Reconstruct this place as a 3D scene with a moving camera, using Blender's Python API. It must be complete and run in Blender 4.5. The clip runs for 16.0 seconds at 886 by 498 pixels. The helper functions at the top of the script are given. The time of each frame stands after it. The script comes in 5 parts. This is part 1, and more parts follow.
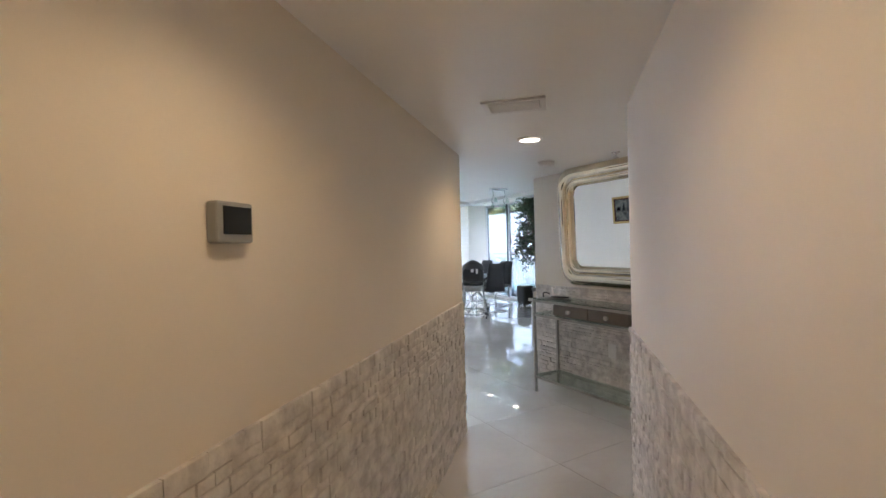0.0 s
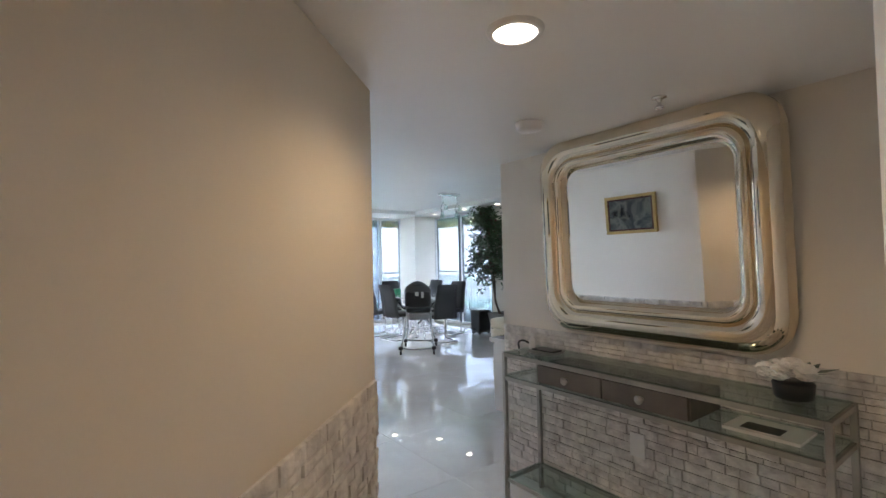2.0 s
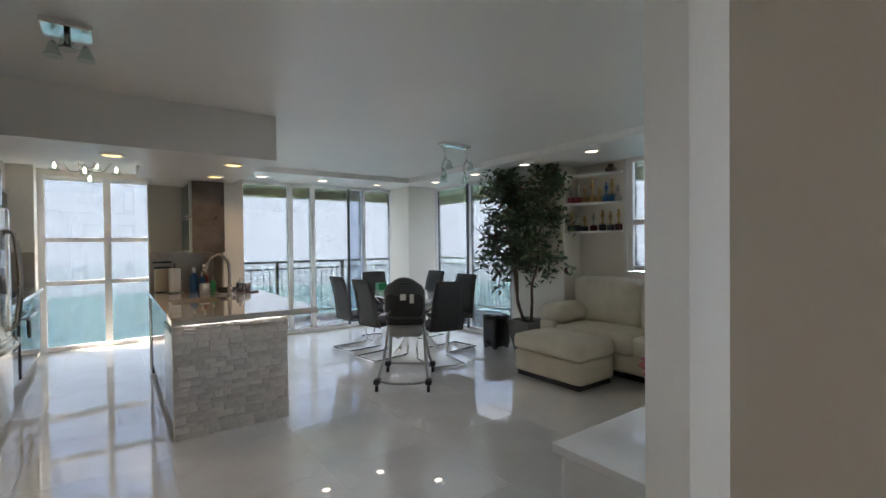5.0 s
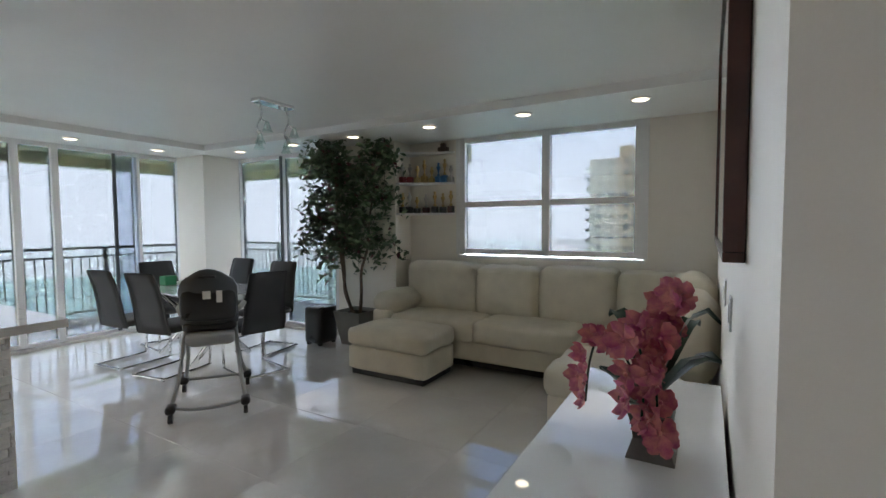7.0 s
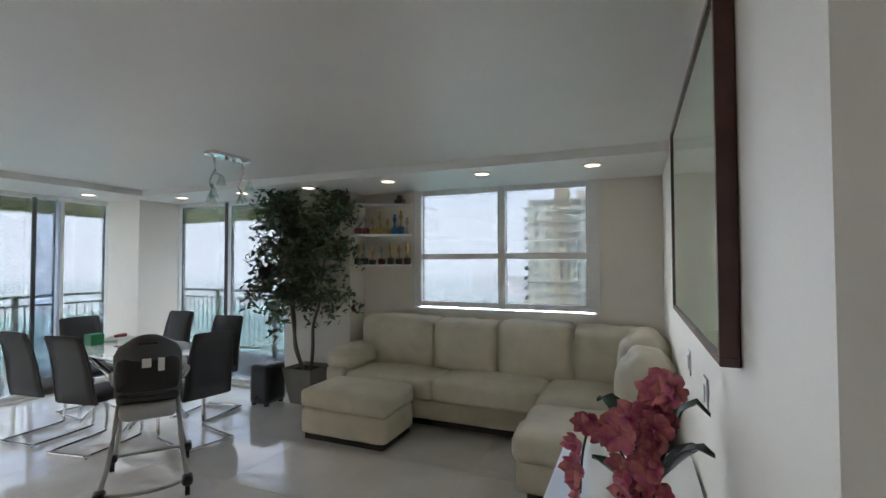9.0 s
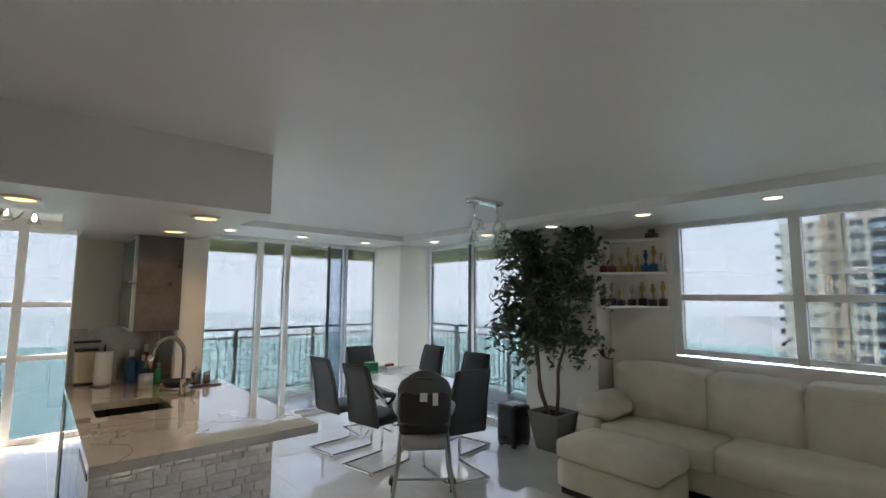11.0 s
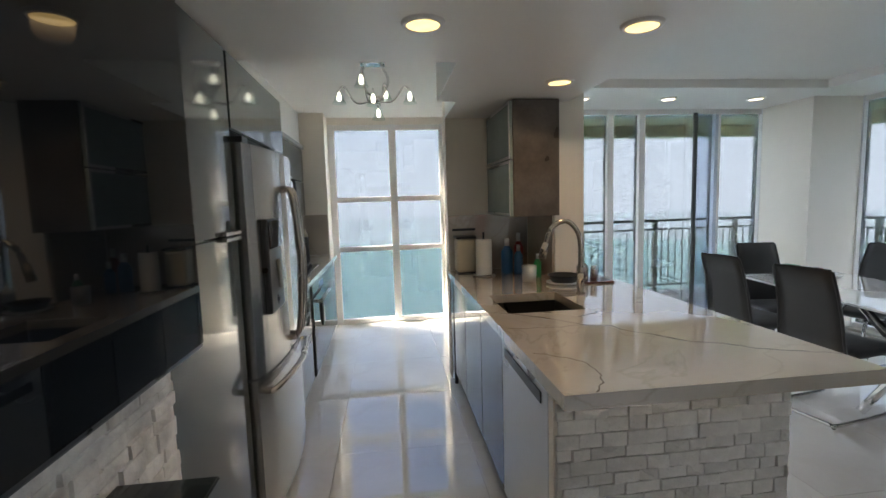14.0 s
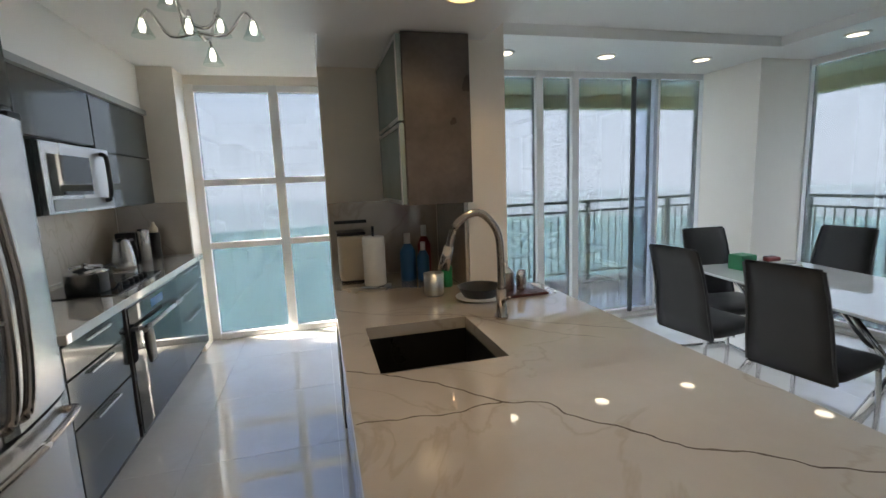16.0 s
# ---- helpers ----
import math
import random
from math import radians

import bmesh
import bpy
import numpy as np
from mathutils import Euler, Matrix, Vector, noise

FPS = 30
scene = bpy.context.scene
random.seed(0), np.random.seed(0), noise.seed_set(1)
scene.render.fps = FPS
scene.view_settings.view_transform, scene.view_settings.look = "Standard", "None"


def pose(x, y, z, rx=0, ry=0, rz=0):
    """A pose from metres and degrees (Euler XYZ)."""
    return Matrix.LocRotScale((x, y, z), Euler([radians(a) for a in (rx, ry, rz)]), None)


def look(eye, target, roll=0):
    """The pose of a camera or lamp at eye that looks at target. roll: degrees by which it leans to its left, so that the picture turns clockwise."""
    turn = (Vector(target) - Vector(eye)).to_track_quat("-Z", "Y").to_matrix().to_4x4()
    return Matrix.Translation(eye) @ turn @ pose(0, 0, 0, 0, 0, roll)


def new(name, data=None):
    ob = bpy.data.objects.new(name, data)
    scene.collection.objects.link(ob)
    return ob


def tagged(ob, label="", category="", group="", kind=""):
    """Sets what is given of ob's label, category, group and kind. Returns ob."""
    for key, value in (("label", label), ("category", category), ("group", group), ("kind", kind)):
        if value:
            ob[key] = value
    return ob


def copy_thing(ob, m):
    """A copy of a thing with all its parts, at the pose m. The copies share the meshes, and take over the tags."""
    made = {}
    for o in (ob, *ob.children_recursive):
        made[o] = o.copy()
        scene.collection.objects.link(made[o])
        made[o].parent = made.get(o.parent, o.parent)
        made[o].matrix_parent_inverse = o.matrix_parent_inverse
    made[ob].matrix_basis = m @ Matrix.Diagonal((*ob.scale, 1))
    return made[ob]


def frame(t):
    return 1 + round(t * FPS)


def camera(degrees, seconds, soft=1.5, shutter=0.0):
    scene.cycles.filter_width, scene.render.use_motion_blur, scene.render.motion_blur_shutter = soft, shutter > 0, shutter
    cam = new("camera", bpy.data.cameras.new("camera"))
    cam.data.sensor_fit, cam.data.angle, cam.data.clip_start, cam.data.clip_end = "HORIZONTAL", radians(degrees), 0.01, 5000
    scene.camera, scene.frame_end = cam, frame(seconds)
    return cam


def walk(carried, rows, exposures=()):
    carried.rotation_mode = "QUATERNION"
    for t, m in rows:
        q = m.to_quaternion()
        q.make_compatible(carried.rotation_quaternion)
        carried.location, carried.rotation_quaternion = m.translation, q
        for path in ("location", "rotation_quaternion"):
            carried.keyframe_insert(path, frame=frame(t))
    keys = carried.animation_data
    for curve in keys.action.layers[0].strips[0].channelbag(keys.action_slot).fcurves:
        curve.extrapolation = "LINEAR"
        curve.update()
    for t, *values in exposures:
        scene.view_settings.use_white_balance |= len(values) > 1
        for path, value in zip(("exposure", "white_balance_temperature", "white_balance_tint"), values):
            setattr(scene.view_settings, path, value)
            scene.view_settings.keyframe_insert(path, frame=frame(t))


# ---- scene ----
SKY = 0.15
cam = camera(88.0, 16.0)
PATH = [
    (0, (0.186, 0.074, 1.388), (1.195, 1.801, 1.374), -1.4),
    (0.5, (0.39, 0.373, 1.38), (1.481, 2.049, 1.384), -1.2),
    (1, (0.665, 0.706, 1.384), (1.811, 2.345, 1.4), -0.8),
    (1.5, (0.907, 1.067, 1.4), (2.092, 2.678, 1.436), -1.1),
    (2, (1.219, 1.41, 1.408), (2.404, 3.02, 1.458), -1.2),
    (2.5, (1.542, 1.756, 1.428), (2.708, 3.38, 1.48), -1.1),
    (3, (1.823, 2.104, 1.465), (2.952, 3.754, 1.513), -1.3),
    (3.2, (1.917, 2.21, 1.461), (3.018, 3.879, 1.508), -0.9),
    (5.3, (2.808, 3.6, 1.438), (4.021, 5.189, 1.384), -0.5),
    (5.5, (2.827, 3.697, 1.44), (4.126, 5.216, 1.374), -0.4),
    (6, (2.814, 3.865, 1.446), (4.312, 5.187, 1.366), -0.3),
    (6.5, (2.864, 3.962, 1.437), (4.504, 5.102, 1.337), -0.2),
    (7, (2.975, 4.06, 1.424), (4.705, 5.06, 1.32), -0.3),
    (7.5, (3.0, 4.139, 1.442), (4.806, 4.993, 1.346), -0.5),
    (8, (2.984, 4.207, 1.479), (4.845, 4.937, 1.432), -0.5),
    (8.2, (2.977, 4.209, 1.503), (4.851, 4.908, 1.493), -0.4),
    (10.3, (2.829, 4.455, 1.675), (4.46, 5.591, 1.896), 0.5),
    (10.5, (2.827, 4.568, 1.65), (4.386, 5.8, 1.874), 0.0),
    (11, (2.845, 4.617, 1.654), (4.16, 6.11, 1.86), 0.4),
    (11.5, (2.806, 4.664, 1.645), (3.828, 6.377, 1.789), 0.5),
    (12, (2.731, 4.741, 1.607), (3.465, 6.6, 1.676), 0.7),
    (12.5, (2.654, 4.958, 1.571), (3.156, 6.894, 1.539), 0.2),
    (13, (2.563, 5.26, 1.534), (2.907, 7.228, 1.436), -0.3),
    (13.5, (2.565, 5.6, 1.495), (2.821, 7.578, 1.34), -1.0),
    (14, (2.586, 5.956, 1.472), (2.825, 7.931, 1.269), -1.7),
    (14.5, (2.591, 6.295, 1.477), (2.86, 8.262, 1.232), -2.1),
    (15, (2.716, 6.542, 1.466), (2.993, 8.502, 1.182), -2.3),
    (15.5, (2.905, 6.713, 1.464), (3.221, 8.665, 1.164), -2.5),
    (16, (3.031, 6.845, 1.472), (3.539, 8.757, 1.174), -2.3),
]
EXPOSURES = [(0, 6.7, 6350, 10), (1.0, 6.65, 6350, 10), (2.0, 6.5, 6400, 10), (3.2, 5.95, 6700, 10), (5.3, 5.65, 7200, 10), (8.2, 5.75, 7250, 10), (11.0, 5.65, 7250, 9), (14.0, 5.55, 7250, 9), (16, 5.45, 7150, 9)]
walk(cam, [(t, look(eye, target, roll)) for t, eye, target, roll in PATH], EXPOSURES)

# ---- world, sun and lamps ----
world = bpy.data.worlds.new("sky")
scene.world = world
world.use_nodes = True
wn = world.node_tree
sky = wn.nodes.new("ShaderNodeTexSky")
sky.sky_type, sky.sun_disc = "NISHITA", False
sky.sun_elevation, sky.sun_rotation = radians(54), radians(-65)
sky.air_density, sky.dust_density, sky.ozone_density = 0.6, 0.15, 2.0
wn.links.new(sky.outputs[0], wn.nodes["Background"].inputs[0])
wn.nodes["Background"].inputs[1].default_value = SKY
sun = new("sun", bpy.data.lights.new("sun", "SUN"))
sun.data.energy, sun.data.angle, sun.data.color = 1.0, radians(12), (1, 0.95, 0.88)
sun.matrix_world = look((-64, 30, 97), (0, 0, 0))


def spot(name, x, y, z, watts, colour, cone=150):
    """A recessed ceiling lamp's light, cast downwards."""
    ob = new(name, bpy.data.lights.new(name, "SPOT"))
    ob.data.energy, ob.data.color, ob.data.spot_size = watts, colour, radians(cone)
    ob.data.spot_blend, ob.data.shadow_soft_size = 0.6, 0.06
    ob.location = (x, y, z)
    return ob


WARM, AMBER = (1, 0.69, 0.39), (1, 0.72, 0.42)
# Only the first hall lamp is real; the other two are unseen, added fill.
HALL_LAMPS_AND_FILL = ((2.16, 2.32), (0.55, 0.75), (-0.75, -0.6))
for (x, y), watts in zip(HALL_LAMPS_AND_FILL, (0.17, 0.10, 0.25)):
    spot("hall_downlight_and_fill_glow", x, y, 2.02, watts, WARM)
for x, y in ((2.75, 7.72), (3.6, 7.7), (3.59, 8.53)):
    spot("kitchen_downlight_glow", x, y, 2.10, 0.2, AMBER)


# ---- materials ----
def material(name, base, rough=0.5, metal=0.0, var=0.08, scale=6.0, fine=60.0, bump=0.05, tint=None, per_object=0.0, coat=0.0, spec=0.5):
    """A surface with variation at two scales, fine relief and, if wanted, a shade of its own for each piece."""
    m = bpy.data.materials.new(name)
    m.use_nodes = True
    n, l = m.node_tree.nodes, m.node_tree.links
    b = n["Principled BSDF"]
    b.inputs["Roughness"].default_value, b.inputs["Metallic"].default_value = rough, metal
    b.inputs["Coat Weight"].default_value, b.inputs["Specular IOR Level"].default_value = coat, spec
    b.inputs["Coat Roughness"].default_value = 0.04
    co = n.new("ShaderNodeTexCoord")
    big, small = n.new("ShaderNodeTexNoise"), n.new("ShaderNodeTexNoise")
    big.inputs["Scale"].default_value, big.inputs["Detail"].default_value = scale, 5
    small.inputs["Scale"].default_value, small.inputs["Detail"].default_value = fine, 3
    l.new(co.outputs["Object"], big.inputs["Vector"])
    l.new(co.outputs["Object"], small.inputs["Vector"])
    ramp = n.new("ShaderNodeValToRGB")
    other = tint or tuple(c * (1 - 2.2 * var) for c in base)
    ramp.color_ramp.elements[0].position, ramp.color_ramp.elements[1].position = 0.32, 0.68
    ramp.color_ramp.elements[0].color, ramp.color_ramp.elements[1].color = (*other, 1), (*base, 1)
    l.new(big.outputs["Fac"], ramp.inputs["Fac"])
    hsv = n.new("ShaderNodeHueSaturation")
    l.new(ramp.outputs["Color"], hsv.inputs["Color"])
    val = n.new("ShaderNodeMath")
    val.operation = "MULTIPLY_ADD"
    val.inputs[1].default_value, val.inputs[2].default_value = var, 1 - var / 2
    l.new(small.outputs["Fac"], val.inputs[0])
    last = val
    if per_object:
        info, mul = n.new("ShaderNodeObjectInfo"), n.new("ShaderNodeMath")
        mul.operation = "MULTIPLY_ADD"
        mul.inputs[1].default_value = per_object
        l.new(info.outputs["Random"], mul.inputs[0])
        l.new(val.outputs[0], mul.inputs[2])
        sub = n.new("ShaderNodeMath")
        sub.operation = "SUBTRACT"
        sub.inputs[1].default_value = per_object / 2
        l.new(mul.outputs[0], sub.inputs[0])
        last = sub
    l.new(last.outputs[0], hsv.inputs["Value"])
    l.new(hsv.outputs["Color"], b.inputs["Base Color"])
    rr = n.new("ShaderNodeMath")
    rr.operation = "MULTIPLY_ADD"
    rr.inputs[1].default_value, rr.inputs[2].default_value = rough * 0.5, rough * 0.75
    l.new(big.outputs["Fac"], rr.inputs[0])
    l.new(rr.outputs[0], b.inputs["Roughness"])
    if bump:
        bp = n.new("ShaderNodeBump")
        bp.inputs["Strength"].default_value, bp.inputs["Distance"].default_value = bump, 0.01
        l.new(small.outputs["Fac"], bp.inputs["Height"])
        l.new(bp.outputs[0], b.inputs["Normal"])
    return m


def veined(name, base, vein, scale, width, rough, per_object=0.0, cloud=0.06, coat=0.0):
    """Polished stone: soft clouds and thin wandering veins."""
    m = material(name, base, rough, var=cloud, scale=2.2, fine=25, bump=0, per_object=per_object, coat=coat)
    n, l = m.node_tree.nodes, m.node_tree.links
    b = n["Principled BSDF"]
    source = b.inputs["Base Color"].links[0].from_socket
    co, nz = n.new("ShaderNodeTexCoord"), n.new("ShaderNodeTexNoise")
    nz.inputs["Scale"].default_value, nz.inputs["Detail"].default_value, nz.inputs["Distortion"].default_value = scale, 7, 0.9
    l.new(co.outputs["Object"], nz.inputs["Vector"])
    a = n.new("ShaderNodeMath")
    a.operation = "SUBTRACT"
    a.inputs[1].default_value = 0.5
    l.new(nz.outputs["Fac"], a.inputs[0])
    c = n.new("ShaderNodeMath")
    c.operation = "ABSOLUTE"
    l.new(a.outputs[0], c.inputs[0])
    r = n.new("ShaderNodeMapRange")
    r.inputs["From Min"].default_value, r.inputs["From Max"].default_value = 0.0, width
    r.inputs["To Min"].default_value, r.inputs["To Max"].default_value = 0.75, 0.0
    l.new(c.outputs[0], r.inputs["Value"])
    mix = n.new("ShaderNodeMix")
    mix.data_type = "RGBA"
    mix.inputs["B"].default_value = (*vein, 1)
    for s in mix.inputs:
        if s.name == "A" and s.type == "RGBA":
            l.new(source, s)
        if s.name == "B" and s.type == "RGBA":
            s.default_value = (*vein, 1)
    l.new(r.outputs[0], mix.inputs[0])
    l.new([o for o in mix.outputs if o.type == "RGBA"][0], b.inputs["Base Color"])
    return m


def polished(m, ior=4.0):
    """A mirror polish: a dense glaze over the stone."""
    b = m.node_tree.nodes["Principled BSDF"]
    b.inputs["Coat IOR"].default_value, b.inputs["Coat Roughness"].default_value = ior, 0.012
    return m


def glowing(name, colour, strength):
    m = bpy.data.materials.new(name)
    m.use_nodes = True
    b = m.node_tree.nodes["Principled BSDF"]
    b.inputs["Base Color"].default_value = (0.8, 0.8, 0.8, 1)
    b.inputs["Emission Color"].default_value, b.inputs["Emission Strength"].default_value = (*colour, 1), strength
    return m


def pane_glass(name, tint=(1, 1, 1), gloss=1.0):
    """Thin glass: sees straight through, with more gloss at a glancing angle."""
    m = bpy.data.materials.new(name)
    m.use_nodes = True
    n, l = m.node_tree.nodes, m.node_tree.links
    n.remove(n["Principled BSDF"])
    tr, gl, mx, lw, pw, ad = (n.new("ShaderNode" + k) for k in ("BsdfTransparent", "BsdfGlossy", "MixShader", "LayerWeight", "Math", "Math"))
    tr.inputs[0].default_value = (*tint, 1)
    gl.inputs["Roughness"].default_value = 0.0
    gl.inputs["Color"].default_value = (gloss, gloss, gloss, 1)
    lw.inputs[0].default_value = 0.5
    pw.operation, ad.operation = "POWER", "MULTIPLY_ADD"
    pw.inputs[1].default_value = 4.0
    ad.inputs[1].default_value, ad.inputs[2].default_value = 0.7, 0.03
    l.new(lw.outputs["Facing"], pw.inputs[0])
    l.new(pw.outputs[0], ad.inputs[0])
    l.new(ad.outputs[0], mx.inputs[0])
    l.new(tr.outputs[0], mx.inputs[1])
    l.new(gl.outputs[0], mx.inputs[2])
    l.new(mx.outputs[0], n["Material Output"].inputs[0])
    return m


WALL = material("painted_wall", (0.82, 0.765, 0.68), 0.6, var=0.03, scale=1.3, fine=180, bump=0.03)
CEIL = material("ceiling_paint", (0.85, 0.84, 0.815), 0.38, var=0.025, scale=1.0, fine=220, bump=0.02)
STONE = material("split_marble", (0.78, 0.75, 0.71), 0.7, var=0.14, scale=14, fine=70, bump=0.5, per_object=0.30, tint=(0.60, 0.57, 0.54))
TILE = polished(veined("polished_porcelain", (0.80, 0.78, 0.75), (0.73, 0.70, 0.66), 0.9, 0.035, 0.02, per_object=0.03, cloud=0.05, coat=1.0))
GROUT = material("grout", (0.70, 0.68, 0.65), 0.6)
QUARTZ = polished(veined("quartz_worktop", (0.50, 0.435, 0.365), (0.38, 0.325, 0.26), 1.6, 0.012, 0.05, cloud=0.06, coat=1.0), 2.2)
VEIN = material("stone_vein", (0.16, 0.13, 0.10), 0.2, var=0.2)
FRAME = material("white_aluminium", (0.78, 0.775, 0.76), 0.35, var=0.02, bump=0)
DARKFRAME = material("dark_aluminium", (0.05, 0.055, 0.06), 0.35, var=0.05, bump=0)
# Dark tint stands in for lower exposure: it only dims the view outside.
GLASS = pane_glass("view_dimming_glass", (0.153, 0.154, 0.156))
TINTED = pane_glass("tinted_glass", (0.78, 0.82, 0.88))
GREENGLASS = pane_glass("greenish_glass", (0.80, 0.88, 0.86), 1.0)
FROST = material("frosted_glass", (0.30, 0.36, 0.34), 0.25, var=0.04, bump=0.02)
CHROME = material("chrome", (0.75, 0.75, 0.76), 0.08, 1.0, var=0.02, bump=0)
STEEL = material("brushed_steel", (0.56, 0.56, 0.56), 0.27, 1.0, var=0.03, scale=0.7, fine=140, bump=0.02)
BRUSHED = material("brushed_nickel", (0.45, 0.40, 0.36), 0.25, 1.0, var=0.05, bump=0)
GREYGLOSS = material("grey_gloss_lacquer", (0.034, 0.039, 0.037), 0.09, var=0.15, scale=2, bump=0, coat=0.1)
GREYPANEL = material("grey_textured_panel", (0.13, 0.105, 0.09), 0.3, var=0.25, scale=5, fine=40, bump=0.05)
BLACK = material("black_plastic", (0.012, 0.012, 0.013), 0.3, var=0.1, bump=0.02)
SCREEN = material("dark_screen", (0.003, 0.0035, 0.004), 0.03, var=0.05, bump=0)
LEATHER = material("cream_leather", (0.66, 0.59, 0.46), 0.42, var=0.07, scale=4, fine=160, bump=0.12)
GREYSEAT = material("charcoal_leatherette", (0.030, 0.030, 0.031), 0.45, var=0.12, scale=5, fine=200, bump=0.12)
POT = material("grey_fibre_clay", (0.27, 0.27, 0.255), 0.7, var=0.08, bump=0.1)
SOIL = material("soil", (0.03, 0.022, 0.016), 0.9, bump=0.4)
BARK = material("bark", (0.13, 0.085, 0.055), 0.8, var=0.2, fine=90, bump=0.5)
LEAF = material("ficus_leaf", (0.075, 0.12, 0.05), 0.42, var=0.3, scale=9, bump=0, tint=(0.04, 0.07, 0.03))
LEAFRED = material("red_leaf", (0.16, 0.02, 0.03), 0.45, var=0.2, bump=0)
ORCHID = material("orchid_petal", (0.48, 0.07, 0.19), 0.5, var=0.3, scale=26, bump=0.05, tint=(0.70, 0.26, 0.22))
ORCHLEAF = material("orchid_leaf", (0.025, 0.065, 0.035), 0.35, var=0.2, bump=0.03)
WHITEGLOSS = polished(material("white_gloss", (0.74, 0.735, 0.72), 0.06, var=0.02, bump=0, coat=1.0), 2.2)
WHITE = material("white_plastic", (0.78, 0.77, 0.75), 0.4, var=0.02, bump=0)
GREYPLASTIC = material("grey_plastic", (0.30, 0.31, 0.31), 0.4, var=0.04, bump=0)
DARKPLASTIC = material("dark_grey_plastic", (0.055, 0.06, 0.06), 0.35, var=0.06, bump=0)
MIRROR = material("mirror_silver", (0.90, 0.88, 0.84), 0.015, 1.0, var=0.01, bump=0)
GOLDMIRROR = material("champagne_mirror", (0.80, 0.71, 0.56), 0.05, 1.0, var=0.05, scale=3, bump=0)
SILVERLEAF = material("antique_silver", (0.50, 0.48, 0.44), 0.32, 0.9, var=0.15, fine=50, bump=0.06)
SHAGREEN = material("taupe_drawer", (0.145, 0.13, 0.115), 0.45, var=0.15, fine=120, bump=0.12)
GOLD = material("gold_frame", (0.55, 0.38, 0.14), 0.35, 0.8, var=0.15, bump=0.1)
MAHOGANY = material("red_brown_wood", (0.09, 0.025, 0.018), 0.25, var=0.2, bump=0.02)
RAIL = material("painted_rail", (0.55, 0.58, 0.50), 0.45, var=0.05, bump=0)
CONCRETE = material("balcony_floor", (0.62, 0.60, 0.56), 0.7, var=0.06, bump=0.1)
STUCCO = material("balcony_soffit", (0.82, 0.72, 0.48), 0.8, var=0.05, bump=0.15)
RED = material("red_cup", (0.25, 0.02, 0.02), 0.35, var=0.1)
BLUE = material("blue_item", (0.02, 0.12, 0.30), 0.35, var=0.1)
GREEN = material("green_item", (0.01, 0.22, 0.08), 0.4, var=0.1)
PAPER = material("paper", (0.75, 0.74, 0.71), 0.8, var=0.03)
LAMPGLASS = glowing("lit_lamp_glass", (1, 0.93, 0.82), 0.12)
DISC = glowing("downlight_disc", (1, 0.90, 0.74), 0.09)
DISCAMBER = glowing("amber_downlight_disc", (1, 0.70, 0.28), 0.045)
LED = glowing("led_strip", (0.92, 0.93, 1.0), 0.3)


# ---- building helpers ----
def bm_box(bm, lo, hi, bevel=0.0, seg=2):
    made = bmesh.ops.create_cube(bm, size=1)["verts"]
    for v in made:
        v.co = Vector([lo[i] + (v.co[i] + 0.5) * (hi[i] - lo[i]) for i in range(3)])
    if bevel:
        es = list({e for v in made for e in v.link_edges})
        bmesh.ops.bevel(bm, geom=es, offset=bevel, segments=seg, affect="EDGES", profile=0.5)


def finish(name, bm, mat, parent=None, smooth=False):
    me = bpy.data.meshes.new(name)
    bm.to_mesh(me)
    bm.free()
    me.materials.append(mat)
    if smooth:
        for p in me.polygons:
            p.use_smooth = True
    ob = new(name, me)
    if parent:
        ob.parent = parent
        ob.matrix_parent_inverse = parent.matrix_basis.inverted()
    return ob


def box(name, lo, hi, mat, parent=None, bevel=0.0, seg=2):
    bm = bmesh.new()
    bm_box(bm, lo, hi, bevel, seg)
    return finish(name, bm, mat, parent, smooth=False)


def boxes(name, pairs, mat, parent=None, bevel=0.0):
    bm = bmesh.new()
    for lo, hi in pairs:
        bm_box(bm, lo, hi, bevel)
    return finish(name, bm, mat, parent)


def base(name, x, y, z, label, category, group="", kind=""):
    ob = new(name)
    ob.empty_display_size = 0.1
    ob.matrix_basis = pose(x, y, z)
    return tagged(ob, label, category, group, kind)


def structure(ob, label=""):
    return tagged(ob, label, kind="structure")


def bm_lathe(bm, profile, at, seg=20, cap=True):
    """A turned shape from (radius, height) pairs."""
    rings = [[bm.verts.new((at[0] + r * math.cos(2 * math.pi * k / seg), at[1] + r * math.sin(2 * math.pi * k / seg), at[2] + h)) for k in range(seg)] for r, h in profile]
    for a, b in zip(rings, rings[1:]):
        for k in range(seg):
            bm.faces.new((a[k], a[(k + 1) % seg], b[(k + 1) % seg], b[k]))
    if cap:
        bm.faces.new(list(reversed(rings[0])))
        bm.faces.new(rings[-1])


def lathe(name, profile, at, mat, parent=None, seg=20):
    bm = bmesh.new()
    bm_lathe(bm, profile, at, seg)
    return finish(name, bm, mat, parent, smooth=True)


